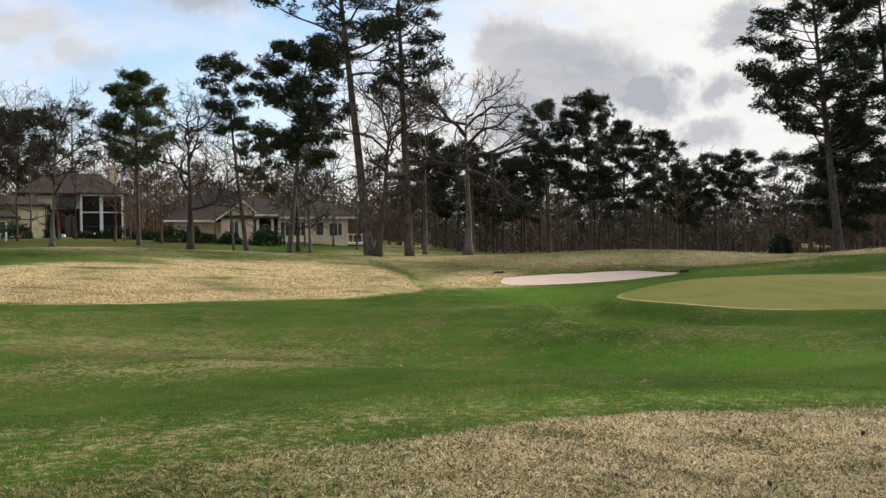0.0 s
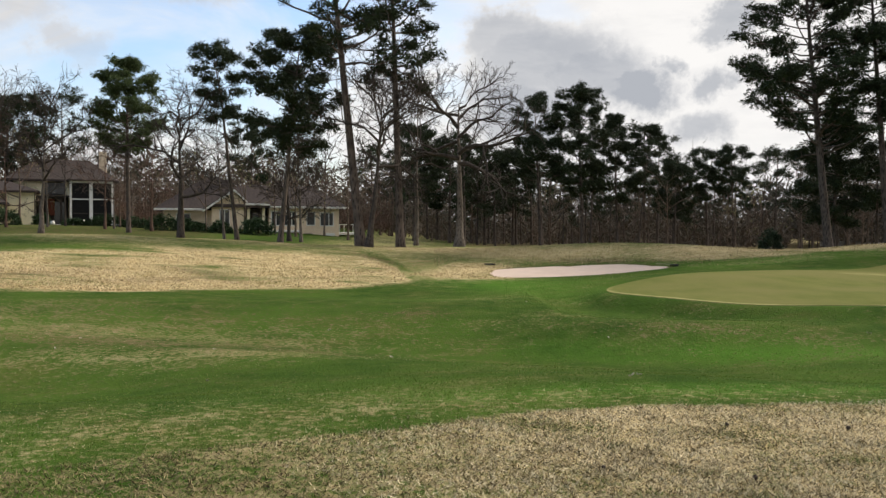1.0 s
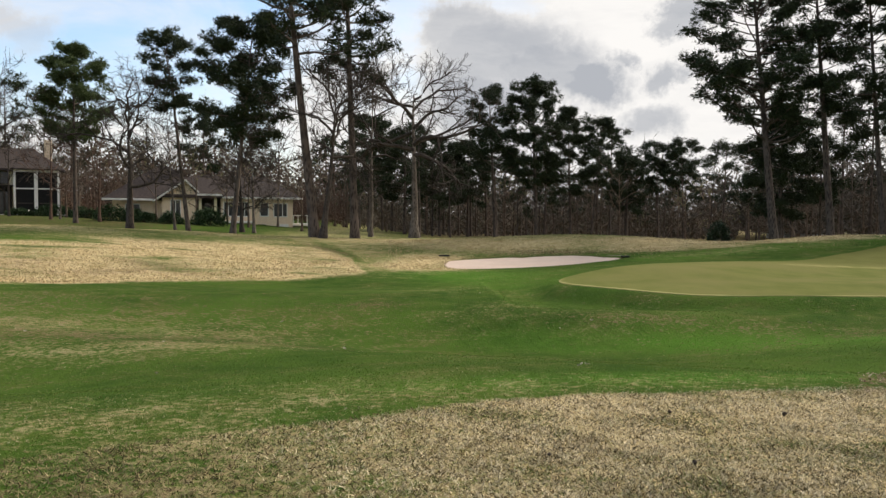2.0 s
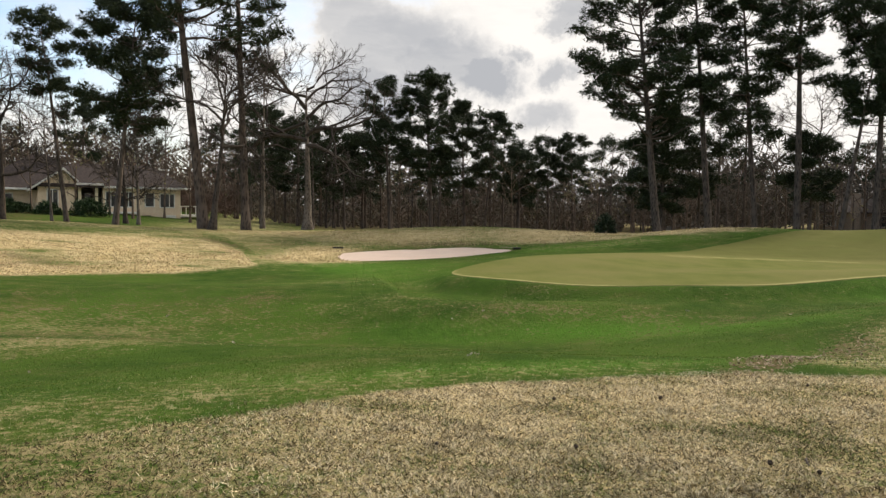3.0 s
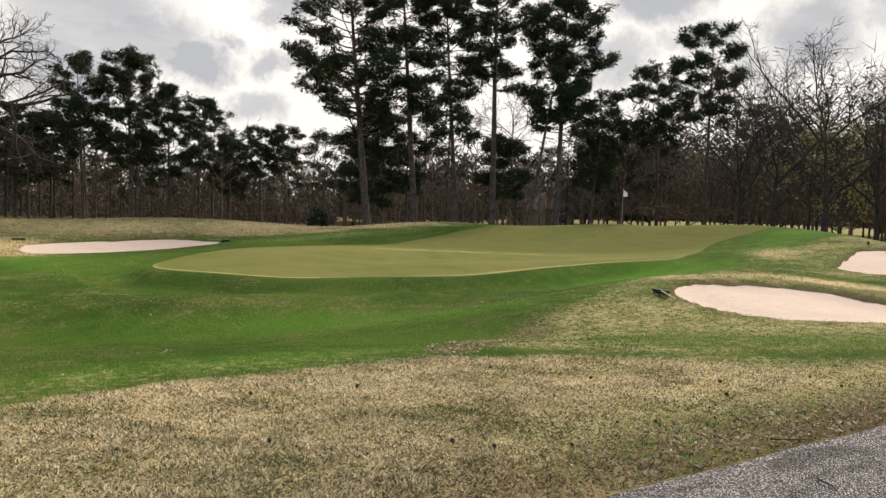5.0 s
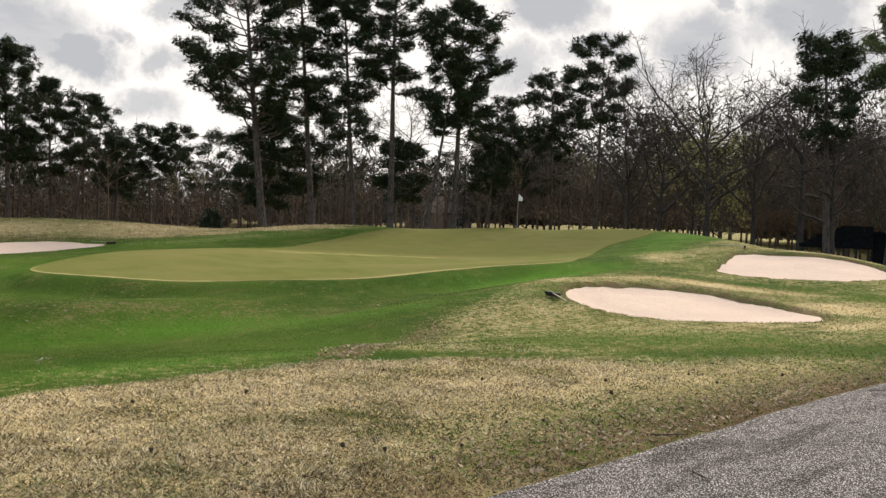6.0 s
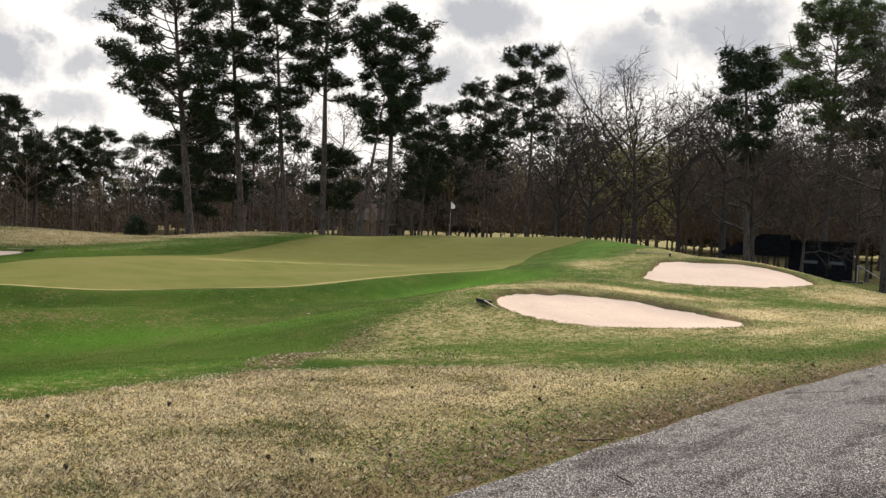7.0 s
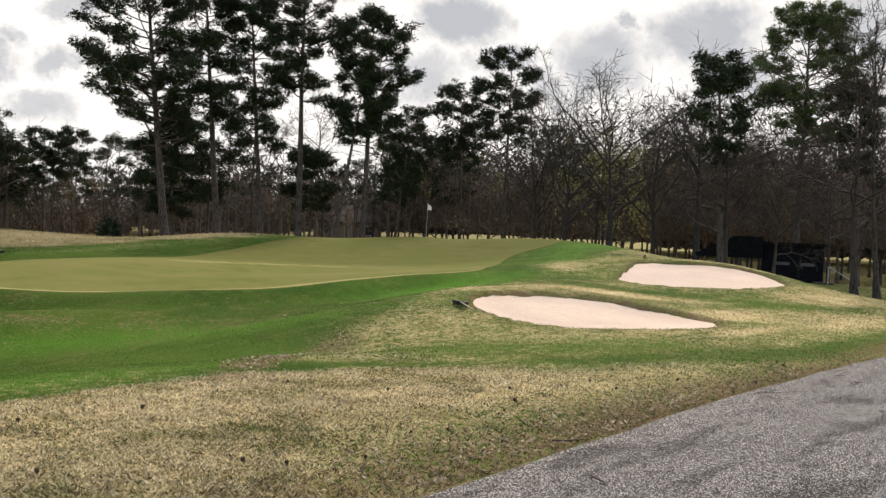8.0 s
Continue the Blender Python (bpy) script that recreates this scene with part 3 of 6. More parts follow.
def SLOPE_SHADE(x, y):
    """The slope that climbs to the back level of the green, browner, its shade painted in."""
    mid = np.interp(x, [12.0, 14.1, 16.3, 18.5, 19.6, 21.5, 24.0], [27.4, 26.8, 26.2, 25.4, 23.8, 21.0, 19.0])
    return smoothstep(0.2, 2.6, y - mid) * smoothstep(13, 17, x)


def TIER_LIGHT(x, y):
    """The ridge between the two levels of the green, its catch of light painted pale."""
    mid = np.interp(x, [12.0, 14.1, 16.3, 18.5, 19.6, 20.4], [27.4, 26.8, 26.2, 25.4, 23.8, 21.0])
    return 0.75 * smoothstep(1.5, 0.0, np.abs(y - mid)) * smoothstep(11.5, 14.5, x) * smoothstep(21.2, 19.8, x)


me, vs = fill("putting_green", GREEN, 0.55, lambda x, y: land(x, y) + 0.012, PUTTING)
me.attributes.new("rim", "FLOAT", "POINT").data.foreach_set("value", np.maximum(smoothstep(0.6, 0.0, inside(GREEN, vs[:, 0], vs[:, 1])) * smoothstep(28, 22, vs[:, 1]) * smoothstep(22, 17, vs[:, 0]), TIER_LIGHT(vs[:, 0], vs[:, 1])).astype(np.float32))
me.attributes.new("upper", "FLOAT", "POINT").data.foreach_set("value", SLOPE_SHADE(vs[:, 0], vs[:, 1]).astype(np.float32))
tagged(new("putting_green", me), "closely mown olive green putting surface with pale rim", "putting green", kind="structure")
def lip(b, x, y):
    """How much deeper the sand lies below the cut bank on a bunker's far side."""
    d, all_d = np.hypot(x, y), np.hypot(b[:, 0], b[:, 1])
    return 0.03 * smoothstep(0.45, 0.95, (d - all_d.min()) / (all_d.max() - all_d.min())) * (b[:, 1].max() < 20)


for b, deep, say in zip(BUNKERS, DEPTHS, ("long pale pink sand bunker below a grassy mound", "kidney-shaped pale pink sand bunker beside the green", "pale pink sand bunker cut into the raised bank")):
    me, vs = fill("sand_bunker", b + 0.0, 0.3, lambda x, y, b=b, deep=deep: land(x, y) - deep - lip(b, x, y) + 0.6 * deep * smoothstep(0.6, 0.0, inside(b, x, y)) + 0.016 * ripple(x, y, 4, 2), SAND, 0.3)
    tagged(new("sand_bunker", me), say, "sand bunker", "bunkers round the green", "structure")


def build_path():
    xs = np.concatenate([np.arange(-40, -6, 1.0), np.arange(-6, 20, 0.12), np.arange(20, 70, 1.0)])
    top = path_edge(xs)
    cols = [PATH_Y[0] + (top - PATH_Y[0]) * f for f in (0, 0.03, 0.25, 0.5, 0.75, 0.97, 1.0)]
    lift = (-0.06, 0.012, 0.02, 0.026, 0.02, 0.012, -0.06)
    verts = np.concatenate([np.stack([xs, c, land(xs, c) + h], 1) for c, h in zip(cols, lift)])
    n = len(xs)
    quads = [[j * n + i, j * n + i + 1, (j + 1) * n + i + 1, (j + 1) * n + i] for j in range(len(cols) - 1) for i in range(n - 1)]
    return mesh_of("cart_path", verts, quads, ASPHALT, smooth=True)


tagged(new("cart_path", build_path()), "grey weathered exposed-stone cart path with dark stains", "path", kind="structure")

# ---- trees ----
class Tubes:
    """Tapered limbs gathered into one mesh."""

    def __init__(self):
        self.v, self.f, self.n = [], [], 0

    def add(self, path, radii, sides):
        p, r = np.asarray(path, float), np.asarray(radii, float)
        t = np.gradient(p, axis=0)
        t /= np.linalg.norm(t, axis=1)[:, None] + 1e-9
        ref = np.where(np.abs(t[:, 2:3]) < 0.8, np.array([[0, 0, 1.0]]), np.array([[1.0, 0, 0]]))
        u = np.cross(t, ref)
        u /= np.linalg.norm(u, axis=1)[:, None] + 1e-9
        w = np.cross(t, u)
        a = np.arange(sides) * 2 * math.pi / sides
        ring = p[:, None] + r[:, None, None] * (np.cos(a)[None, :, None] * u[:, None] + np.sin(a)[None, :, None] * w[:, None])
        m = len(p)
        i, j = np.meshgrid(np.arange(sides), np.arange(m - 1))
        i, j = i.ravel(), j.ravel()
        k = (i + 1) % sides
        self.v.append(ring.reshape(-1, 3))
        self.f.append(np.stack([j * sides + i, j * sides + k, (j + 1) * sides + k, (j + 1) * sides + i], 1) + self.n)
        self.n += m * sides

    def mesh(self, name, mat):
        return mesh_of(name, np.concatenate(self.v), np.concatenate(self.f), mat, smooth=True)


def bend(r, start, way, length, n, crook, rise=0.0):
    """A wandering line from start: crook is how far it strays, rise how it turns up."""
    p, d = [np.array(start, float)], np.array(way, float)
    for k in range(n):
        d = d + r.normal(0, crook, 3) + np.array([0, 0, rise])
        d /= np.linalg.norm(d)
        p.append(p[-1] + d * length / n)
    return np.array(p), d


def tuft_mesh(name, centres, outward, r, mat, per=11, length=0.34, width=0.05, core=None):
    """Sprays of needles: thin blades that radiate from each centre, most of them outwards; core adds broad inner sprays."""
    c = np.repeat(np.asarray(centres), per, 0)
    o = np.repeat(np.asarray(outward), per, 0)
    n = len(c)
    d = r.normal(0, 1, (n, 3)) + 0.95 * o
    d /= np.linalg.norm(d, axis=1)[:, None]
    l = (length * r.uniform(0.55, 1.25, n))[:, None]
    w = (width * r.uniform(0.6, 1.4, n))[:, None]
    base = c + r.normal(0, 0.05, (n, 3))
    if core is not None:
        at, reach = core
        k = len(at)
        e = r.normal(0, 1, (k, 3)) * np.array([1, 1, 0.6])
        e /= np.linalg.norm(e, axis=1)[:, None]
        base, d = np.concatenate([base, at - e * reach[:, None] * 0.45]), np.concatenate([d, e])
        l, w = np.concatenate([l, reach[:, None] * r.uniform(0.8, 1.3, (k, 1))]), np.concatenate([w, r.uniform(0.08, 0.17, (k, 1))])
        n += k
    side = np.cross(d, r.normal(0, 1, (n, 3)))
    side /= np.linalg.norm(side, axis=1)[:, None] + 1e-9
    verts = np.stack([base - side * w * 0.5, base + side * w * 0.5, base + d * l + side * w * 0.2], 1).reshape(-1, 3)
    return mesh_of(name, verts, np.arange(3 * n).reshape(-1, 3), mat)


def pine(seed, height, girth, bare, profile, limbs=30, clumps=6, lean=(0, 0), twist=0.02, mat=None, tufts=9, per=8, core=17, length=0.27, width=0.036, gap=0.1, pad=0.50, dense=1.6, stubs=6, label="", split=True):
    """A tall pine: bare is the share of the trunk below the crown, profile the crown's radius from its foot to its tip."""
    r = np.random.RandomState(seed)
    tree = new("pine_tree")
    pg, pr = np.array(profile, float).T
    # the topmost limbs sweep up past the end of the trunk
    height -= (0.6 + 0.2 * pr.max()) if split else 0.0
    k = 16
    s = np.linspace(0, 1, k)
    wob = np.cumsum(r.normal(0, twist, (k, 2)), 0) * height / 18
    wob -= wob[0]
    line = np.column_stack([lean[0] * s * height + wob[:, 0] * s, lean[1] * s * height + wob[:, 1] * s, s * height - 0.15])
    rad = girth * (1 - 0.84 * s ** 1.15) + girth * 0.4 * np.exp(-s * height / 0.4)
    trunk = Tubes()
    trunk.add(line, rad, 10)
    child("trunk", trunk.mesh("trunk", PINE_BARK), tree)
    wood, woods = Tubes(), []
    centres, outs, inner, reach = [], [], [], []

    def along(f):
        return np.array([np.interp(f, s, line[:, i]) for i in range(3)])

    def needle_pad(at, wide):
        """A rounded, flattened pad of needles with a ragged rim."""
        off = r.normal(0, 1, (tufts, 3))
        off /= np.linalg.norm(off, axis=1)[:, None] + 1e-6
        off *= r.uniform(0.45, 1.0, (tufts, 1)) * np.array([wide, wide, wide * 0.62])
        centres.extend(at + off)
        outs.extend(off / (np.linalg.norm(off, axis=1)[:, None] + 1e-6))
        q = r.normal(0, 0.42, (core, 3)) * np.array([wide, wide, wide * 0.5])
        inner.extend(at + q)
        reach.extend(np.full(core, 0.55 * wide))

    # dead stubs below the crown
    for i in range(stubs if split else 0):
        a, f = r.uniform(0, 2 * math.pi), r.uniform(0.6, 1.0) * bare
        p, _ = bend(r, along(f), (math.cos(a), math.sin(a), r.uniform(-0.3, 0.3)), r.uniform(0.4, 1.7), 4, 0.2)
        wood = Tubes()
        woods.append(wood)
        wood.add(p, np.linspace(0.03, 0.01, 5), 4)
    limbs = int(limbs * 1.3) if split else limbs
    for i in range(limbs):
        g = (i + r.uniform(0, 1)) / limbs
        f = min(bare + (1 - bare) * g ** 0.95, 0.985)
        if r.uniform() < gap:
            continue
        size = float(np.interp(g, pg, pr)) * (r.uniform(0.6, 1.12) if i % 3 else r.uniform(0.95, 1.15))
        a = i * 2.4 + r.uniform(-0.6, 0.6)
        way = np.array([math.cos(a), math.sin(a), r.uniform(-0.15, 0.3) + 0.75 * g ** 2])
        way /= np.linalg.norm(way)
        p, d = bend(r, along(f), way, size, 5, 0.13, 0.06)
        base = max(0.02, girth * 0.26 * (1 - 0.6 * g) * min(1.25, size / 2.2))
        if split:
            wood = Tubes()
            woods.append(wood)
        wood.add(p, np.linspace(base, base * 0.3, 6), 5)
        for j in range(max(2, int(round(clumps * dense * (0.35 + 0.65 * size / pr.max()))))):
            q = 0.32 + 0.68 * math.sqrt(r.uniform(0, 1)) if j else 1.0
            at = np.array([np.interp(q * 5, np.arange(6), p[:, c]) for c in range(3)])
            b = way + r.normal(0, 0.75, 3) * np.array([1, 1, 0.3]) + np.array([0, 0, 0.35])
            b /= np.linalg.norm(b)
            sub, e = bend(r, at, b, r.uniform(0.3, 0.75) * (0.5 + 0.25 * size), 3, 0.16, 0.08)
            wood.add(sub[::3], np.array([base * 0.35, base * 0.12 + 0.004]), 3)
            needle_pad(sub[-1], pad * r.uniform(0.65, 1.2))
    for _ in range(3):
        needle_pad(line[-1] + r.normal(0, 0.3, 3), pad * 0.8)
    for w in woods:
        child("limb", w.mesh("limb", PINE_BARK), tree)
    if not split:
        child("branchwork", wood.mesh("branchwork", PINE_BARK), tree)
    child("crown", tuft_mesh("crown", centres, outs, r, mat or NEEDLES, per, length, width, (np.array(inner), np.array(reach))), tree)
    return tagged(tree, label or "tall pine with dark green needles and bare trunk", "tree")


def bare_tree(seed, height, girth, fork=0.3, spread=0.5, levels=4, crook=0.2, mat=None, lean=(0, 0), limbs=11, sub=7, twigs=6, thin=0.012, leader=0.85, rise=0.5, fan=0.9, stout=0.5, label="", droop=0.0, buds=None, split=True):
    """A leafless broadleaf: a trunk that forks into crooked limbs, branches and fine twigs."""
    r = np.random.RandomState(seed)
    tree = new("bare_tree")
    mat = mat or OAK_BARK
    # limbs take the darker bark: the lit trunk against dark limbs is painted in
    limb_mat = DARK_BARK if mat is OAK_BARK and split and not droop else mat
    k = 10
    s = np.linspace(0, 1, k)
    top = height * leader
    wob = np.cumsum(r.normal(0, 0.035, (k, 2)), 0) * height / 12
    wob -= wob[0]
    line = np.column_stack([lean[0] * s * top + wob[:, 0], lean[1] * s * top + wob[:, 1], s * top - 0.15])
    trunk = Tubes()
    trunk.add(line, girth * (1 - 0.88 * s ** 0.9) + girth * 0.6 * np.exp(-s * top / 0.4), 9)
    child("trunk", trunk.mesh("trunk", mat), tree)
    tubes, tips = [Tubes()], []
    count = {1: limbs, 2: sub, 3: twigs, 4: 4}

    def grow(start, way, length, radius, level):
        n = ({1: 7, 2: 5, 3: 2, 4: 1} if split else {1: 5, 2: 3, 3: 1})[level]
        p, d = bend(r, start, way, length, n, crook * (1.0 if level < 3 else 0.8), 0.03 - droop * (level > 1))
        end = max(thin * 0.6, radius * 0.3)
        tubes[-1].add(p, np.maximum(thin * 0.7, np.linspace(radius, end, n + 1)), 5 if level == 1 and split else (4 if level == 1 or level == 2 and split else 3))
        if level >= levels:
            tips.append(p[-1])
            return
        m = max(2, int(round(count[level + 1] * r.uniform(0.7, 1.3))))
        for j in range(m):
            q = 0.25 + 0.75 * (j + r.uniform(0, 1)) / m
            at = np.array([np.interp(q * n, np.arange(n + 1), p[:, c]) for c in range(3)])
            local = p[min(n, int(q * n) + 1)] - p[min(n - 1, int(q * n))]
            local /= np.linalg.norm(local) + 1e-9
            b = local * 0.9 + r.normal(0, 0.62, 3)
            b /= np.linalg.norm(b)
            grow(at, b, length * r.uniform(0.36, 0.66) * (1.1 - 0.35 * q), max(thin, radius * 0.5 * (1.1 - 0.45 * q)), level + 1)

    for i in range(limbs):
        f = fork + (1 - fork) * (i + r.uniform(0, 0.8)) / limbs
        f = min(f, 0.99)
        at = np.array([np.interp(f, s, line[:, c]) for c in range(3)])
        a = i * 2.4 + r.uniform(-0.6, 0.6)
        g = (f - fork) / (1 - fork)
        up = rise + fan * g + r.uniform(-0.25, 0.3)
        way = np.array([math.cos(a), math.sin(a), up])
        way /= np.linalg.norm(way)
        if split and tubes[-1].v:
            tubes.append(Tubes())
        grow(at, way, height * spread * (0.75 + 0.35 * math.sin(math.pi * g) - 0.25 * g) * r.uniform(0.7, 1.15), girth * stout * (1 - 0.5 * g), 1)
    for w in tubes:
        child("limb" if split else "branchwork", w.mesh("limb", limb_mat), tree)
    if buds:
        c = np.array(tips) + r.normal(0, 0.15, (len(tips), 3))
        child("foliage", tuft_mesh("foliage", c, r.normal(0, 1, c.shape), r, buds, 3, 0.15, 0.10), tree, "sparse young yellow-green leaves")
    return tagged(tree, label or "leafless grey-brown tree with crooked fine branches", "tree")


def spot(az, d, dz=0.0):
    x, y = d * math.sin(radians(az)), d * math.cos(radians(az))
    return pose(x, y, float(land(x, y)) + dz)


def toward(az, d, side):
    """A lean of so many metres per metre to the right, as seen from the tee path."""
    return side * math.cos(radians(az)), -side * math.sin(radians(az))


def plant(tree, az, d, turn=0):
    tree.matrix_basis = spot(az, d) @ pose(0, 0, 0, 0, 0, turn)
    return tree


GROVE = "tall pines behind the green"
TALL = "tall dark pine with open crown and slender trunk"
CONE, ROUND = ((0, 0.35), (0.18, 0.9), (0.42, 1.0), (0.7, 0.72), (1, 0.25)), ((0, 0.5), (0.3, 0.95), (0.6, 1.0), (0.85, 0.8), (1, 0.4))
UMBRELLA = ((0, 0.45), (0.35, 0.7), (0.55, 1.0), (0.8, 0.9), (1, 0.45))
TIERED = ((0, 0.7), (0.25, 1.0), (0.48, 0.5), (0.62, 0.6), (0.8, 0.95), (1, 0.45))
BROAD = ((0, 0.55), (0.14, 1.0), (0.42, 0.95), (0.7, 0.75), (0.9, 0.5), (1, 0.2))


def scaled(shape, radius):
    return [(g, radius * v) for g, v in shape]


# seed, bearing, distance, height, girth, bare share, crown's shape and radius, limbs, lean, label, more
for seed, az, d, h, g, bare, shape, radius, limbs, side, say, extra in (
        (1, 26.35, 60, 20.8, 0.29, 0.35, BROAD, 4.7, 64, -0.11, TALL, dict(clumps=9, gap=0.06)),
        (2, 29.73, 62, 21.6, 0.26, 0.43, ROUND, 2.9, 36, -0.077, TALL, dict(clumps=7, gap=0.12)),
        (3, 32.69, 62, 20.8, 0.22, 0.36, ROUND, 3.1, 42, -0.082, TALL, dict(clumps=7, gap=0.08)),
        (4, 35.19, 60, 21.0, 0.27, 0.55, ROUND, 3.3, 38, -0.016, TALL, dict(clumps=8, gap=0.06)),
        (5, 39.67, 58, 17.4, 0.24, 0.45, ROUND, 3.0, 40, 0.012, TALL, dict(clumps=9, gap=0.05)),
        (6, 37.62, 57, 12.6, 0.18, 0.66, UMBRELLA, 2.0, 14, 0.14, "leaning slender pine trunk with small high crown", dict(clumps=5))):
    plant(pine(seed, h, g, bare, scaled(shape, radius), limbs, lean=toward(az, d, side), label=say, **extra), az, d)["group"] = GROVE
for seed, az, d, h, g, bare, shape, radius, limbs, side, say, extra in (
        (11, -20.75, 68, 14.3, 0.17, 0.46, CONE, 2.7, 44, -0.004, "pine with rounded green crown beside the house", dict(mat=NEEDLES_LIT, clumps=7)),
        (12, -13.73, 60, 14.4, 0.16, 0.60, UMBRELLA, 1.75, 26, -0.112, "slim leaning pine with narrow crown", dict(clumps=5, twist=0.04, gap=0.15)),
        (30, -12.85, 86, 11.6, 0.16, 0.42, ROUND, 2.4, 26, 0.02, "dark pine behind the low house", {}),
        (13, -10.85, 55, 14.6, 0.19, 0.46, ROUND, 3.1, 46, 0.09, "pine with broad dense dark crown", dict(clumps=9, gap=0.04)),
        (14, -5.2, 47, 22.5, 0.285, 0.50, BROAD, 4.9, 32, -0.10, "massive pine with leaning trunk and high sparse crown", dict(clumps=7, gap=0.2, stubs=10)),
        (15, -2.39, 48, 21.2, 0.25, 0.44, ROUND, 3.3, 38, -0.036, "massive straight pine with high crown", dict(clumps=6, gap=0.12, stubs=12)),
        (16, 10.52, 76, 15.2, 0.2, 0.36, ROUND, 2.9, 46, -0.035, "dense dark pine above the bunker mound", dict(clumps=8, gap=0.03)),
        (19, 12.92, 80, 13.7, 0.16, 0.36, CONE, 2.3, 34, -0.043, "dark pine with sloping shoulder", dict(clumps=7, gap=0.03)),
        (17, 7.59, 78, 14.9, 0.18, 0.47, TIERED, 2.7, 36, -0.054, "dark pine with tiered, flat-topped crown", dict(clumps=7)),
        (18, 14.29, 80, 12.3, 0.13, 0.45, ROUND, 1.7, 22, 0.078, "slim pine with layered crown", dict(clumps=5, gap=0.15)),
        (31, 16.7, 84, 8.9, 0.15, 0.38, ROUND, 2.5, 26, 0.01, "low dark pine with rounded crown", dict(clumps=6)),
        (32, 18.86, 90, 10.7, 0.14, 0.48, UMBRELLA, 1.9, 22, -0.04, "slim dark pine at the woods' edge", {}),
        (33, 20.56, 90, 10.9, 0.14, 0.52, UMBRELLA, 2.0, 20, -0.04, "slim dark pine with flat crown", {}),
        (34, -1.43, 80, 11.6, 0.17, 0.38, ROUND, 2.8, 32, 0.0, "dense dark pine behind massive trunks", dict(clumps=7)),
        (35, 1.1, 84, 10.7, 0.17, 0.34, ROUND, 2.8, 30, 0.0, "dense dark pine behind the leafless oak", dict(clumps=7)),
        (36, 3.6, 86, 10.9, 0.17, 0.34, ROUND, 2.9, 30, 0.0, "dense dark pine behind the leafless oak", dict(clumps=7)),
        (37, 5.6, 88, 10.6, 0.17, 0.34, ROUND, 2.7, 30, 0.0, "dense dark pine beyond the bunker mound", dict(clumps=7)),
        (20, 46.55, 74, 15.4, 0.17, 0.56, UMBRELLA, 3.2, 32, -0.033, "pine with broad flattened crown", dict(clumps=8)),
        (21, 49.6, 64, 16.8, 0.17, 0.58, UMBRELLA, 2.6, 30, 0.0, "slim pine with clear trunk and small crown", dict(clumps=7)),
        (22, 41.83, 66, 12.0, 0.13, 0.36, TIERED, 2.2, 28, 0.087, "young dark pine with ragged crown", dict(clumps=6)),
        (38, 44.2, 78, 11.5, 0.13, 0.45, TIERED, 2.2, 24, 0.0, "slim dark pine with ragged crown", {}),
        (23, 64.61, 46, 12.3, 0.21, 0.55, ROUND, 1.9, 26, -0.055, "pine with forked upper trunk above the shed", dict(clumps=5, gap=0.15)),
        (24, 69.0, 60, 18.9, 0.24, 0.53, ROUND, 3.4, 38, 0.014, "tall pine with sunlight put into its green crown's colour", dict(mat=NEEDLES_LIT, clumps=9)),
        (29, 72.73, 60, 13.8, 0.2, 0.62, UMBRELLA, 2.0, 22, -0.06, "dark pine with broad flattened crown", dict(clumps=7)),
        (25, 26.6, 66, 11.3, 0.17, 0.22, CONE, 2.6, 44, 0.0, "young dark pine with low branches", dict(clumps=7, gap=0.03)),
        (40, 29.0, 70, 9.0, 0.14, 0.42, ROUND, 1.8, 22, 0.0, "low dark pine between tall trunks", {}),
        (26, 35.9, 64, 8.2, 0.14, 0.40, ROUND, 2.3, 26, 0.02, "low dark pine between tall trunks", {}),
        (28, -27.96, 92, 12.9, 0.24, 0.50, ROUND, 3.7, 46, 0.035, "broad dark evergreen beside the house", dict(clumps=8))):
    fine = dict(pad=0.40, core=12, tufts=8, dense=1.9) if d > 70 else dict(pad=0.48, core=16, dense=1.6)
    plant(pine(seed, h, g, bare, scaled(shape, radius), limbs, lean=toward(az, d, side), label=say, **fine, **extra), az, d)

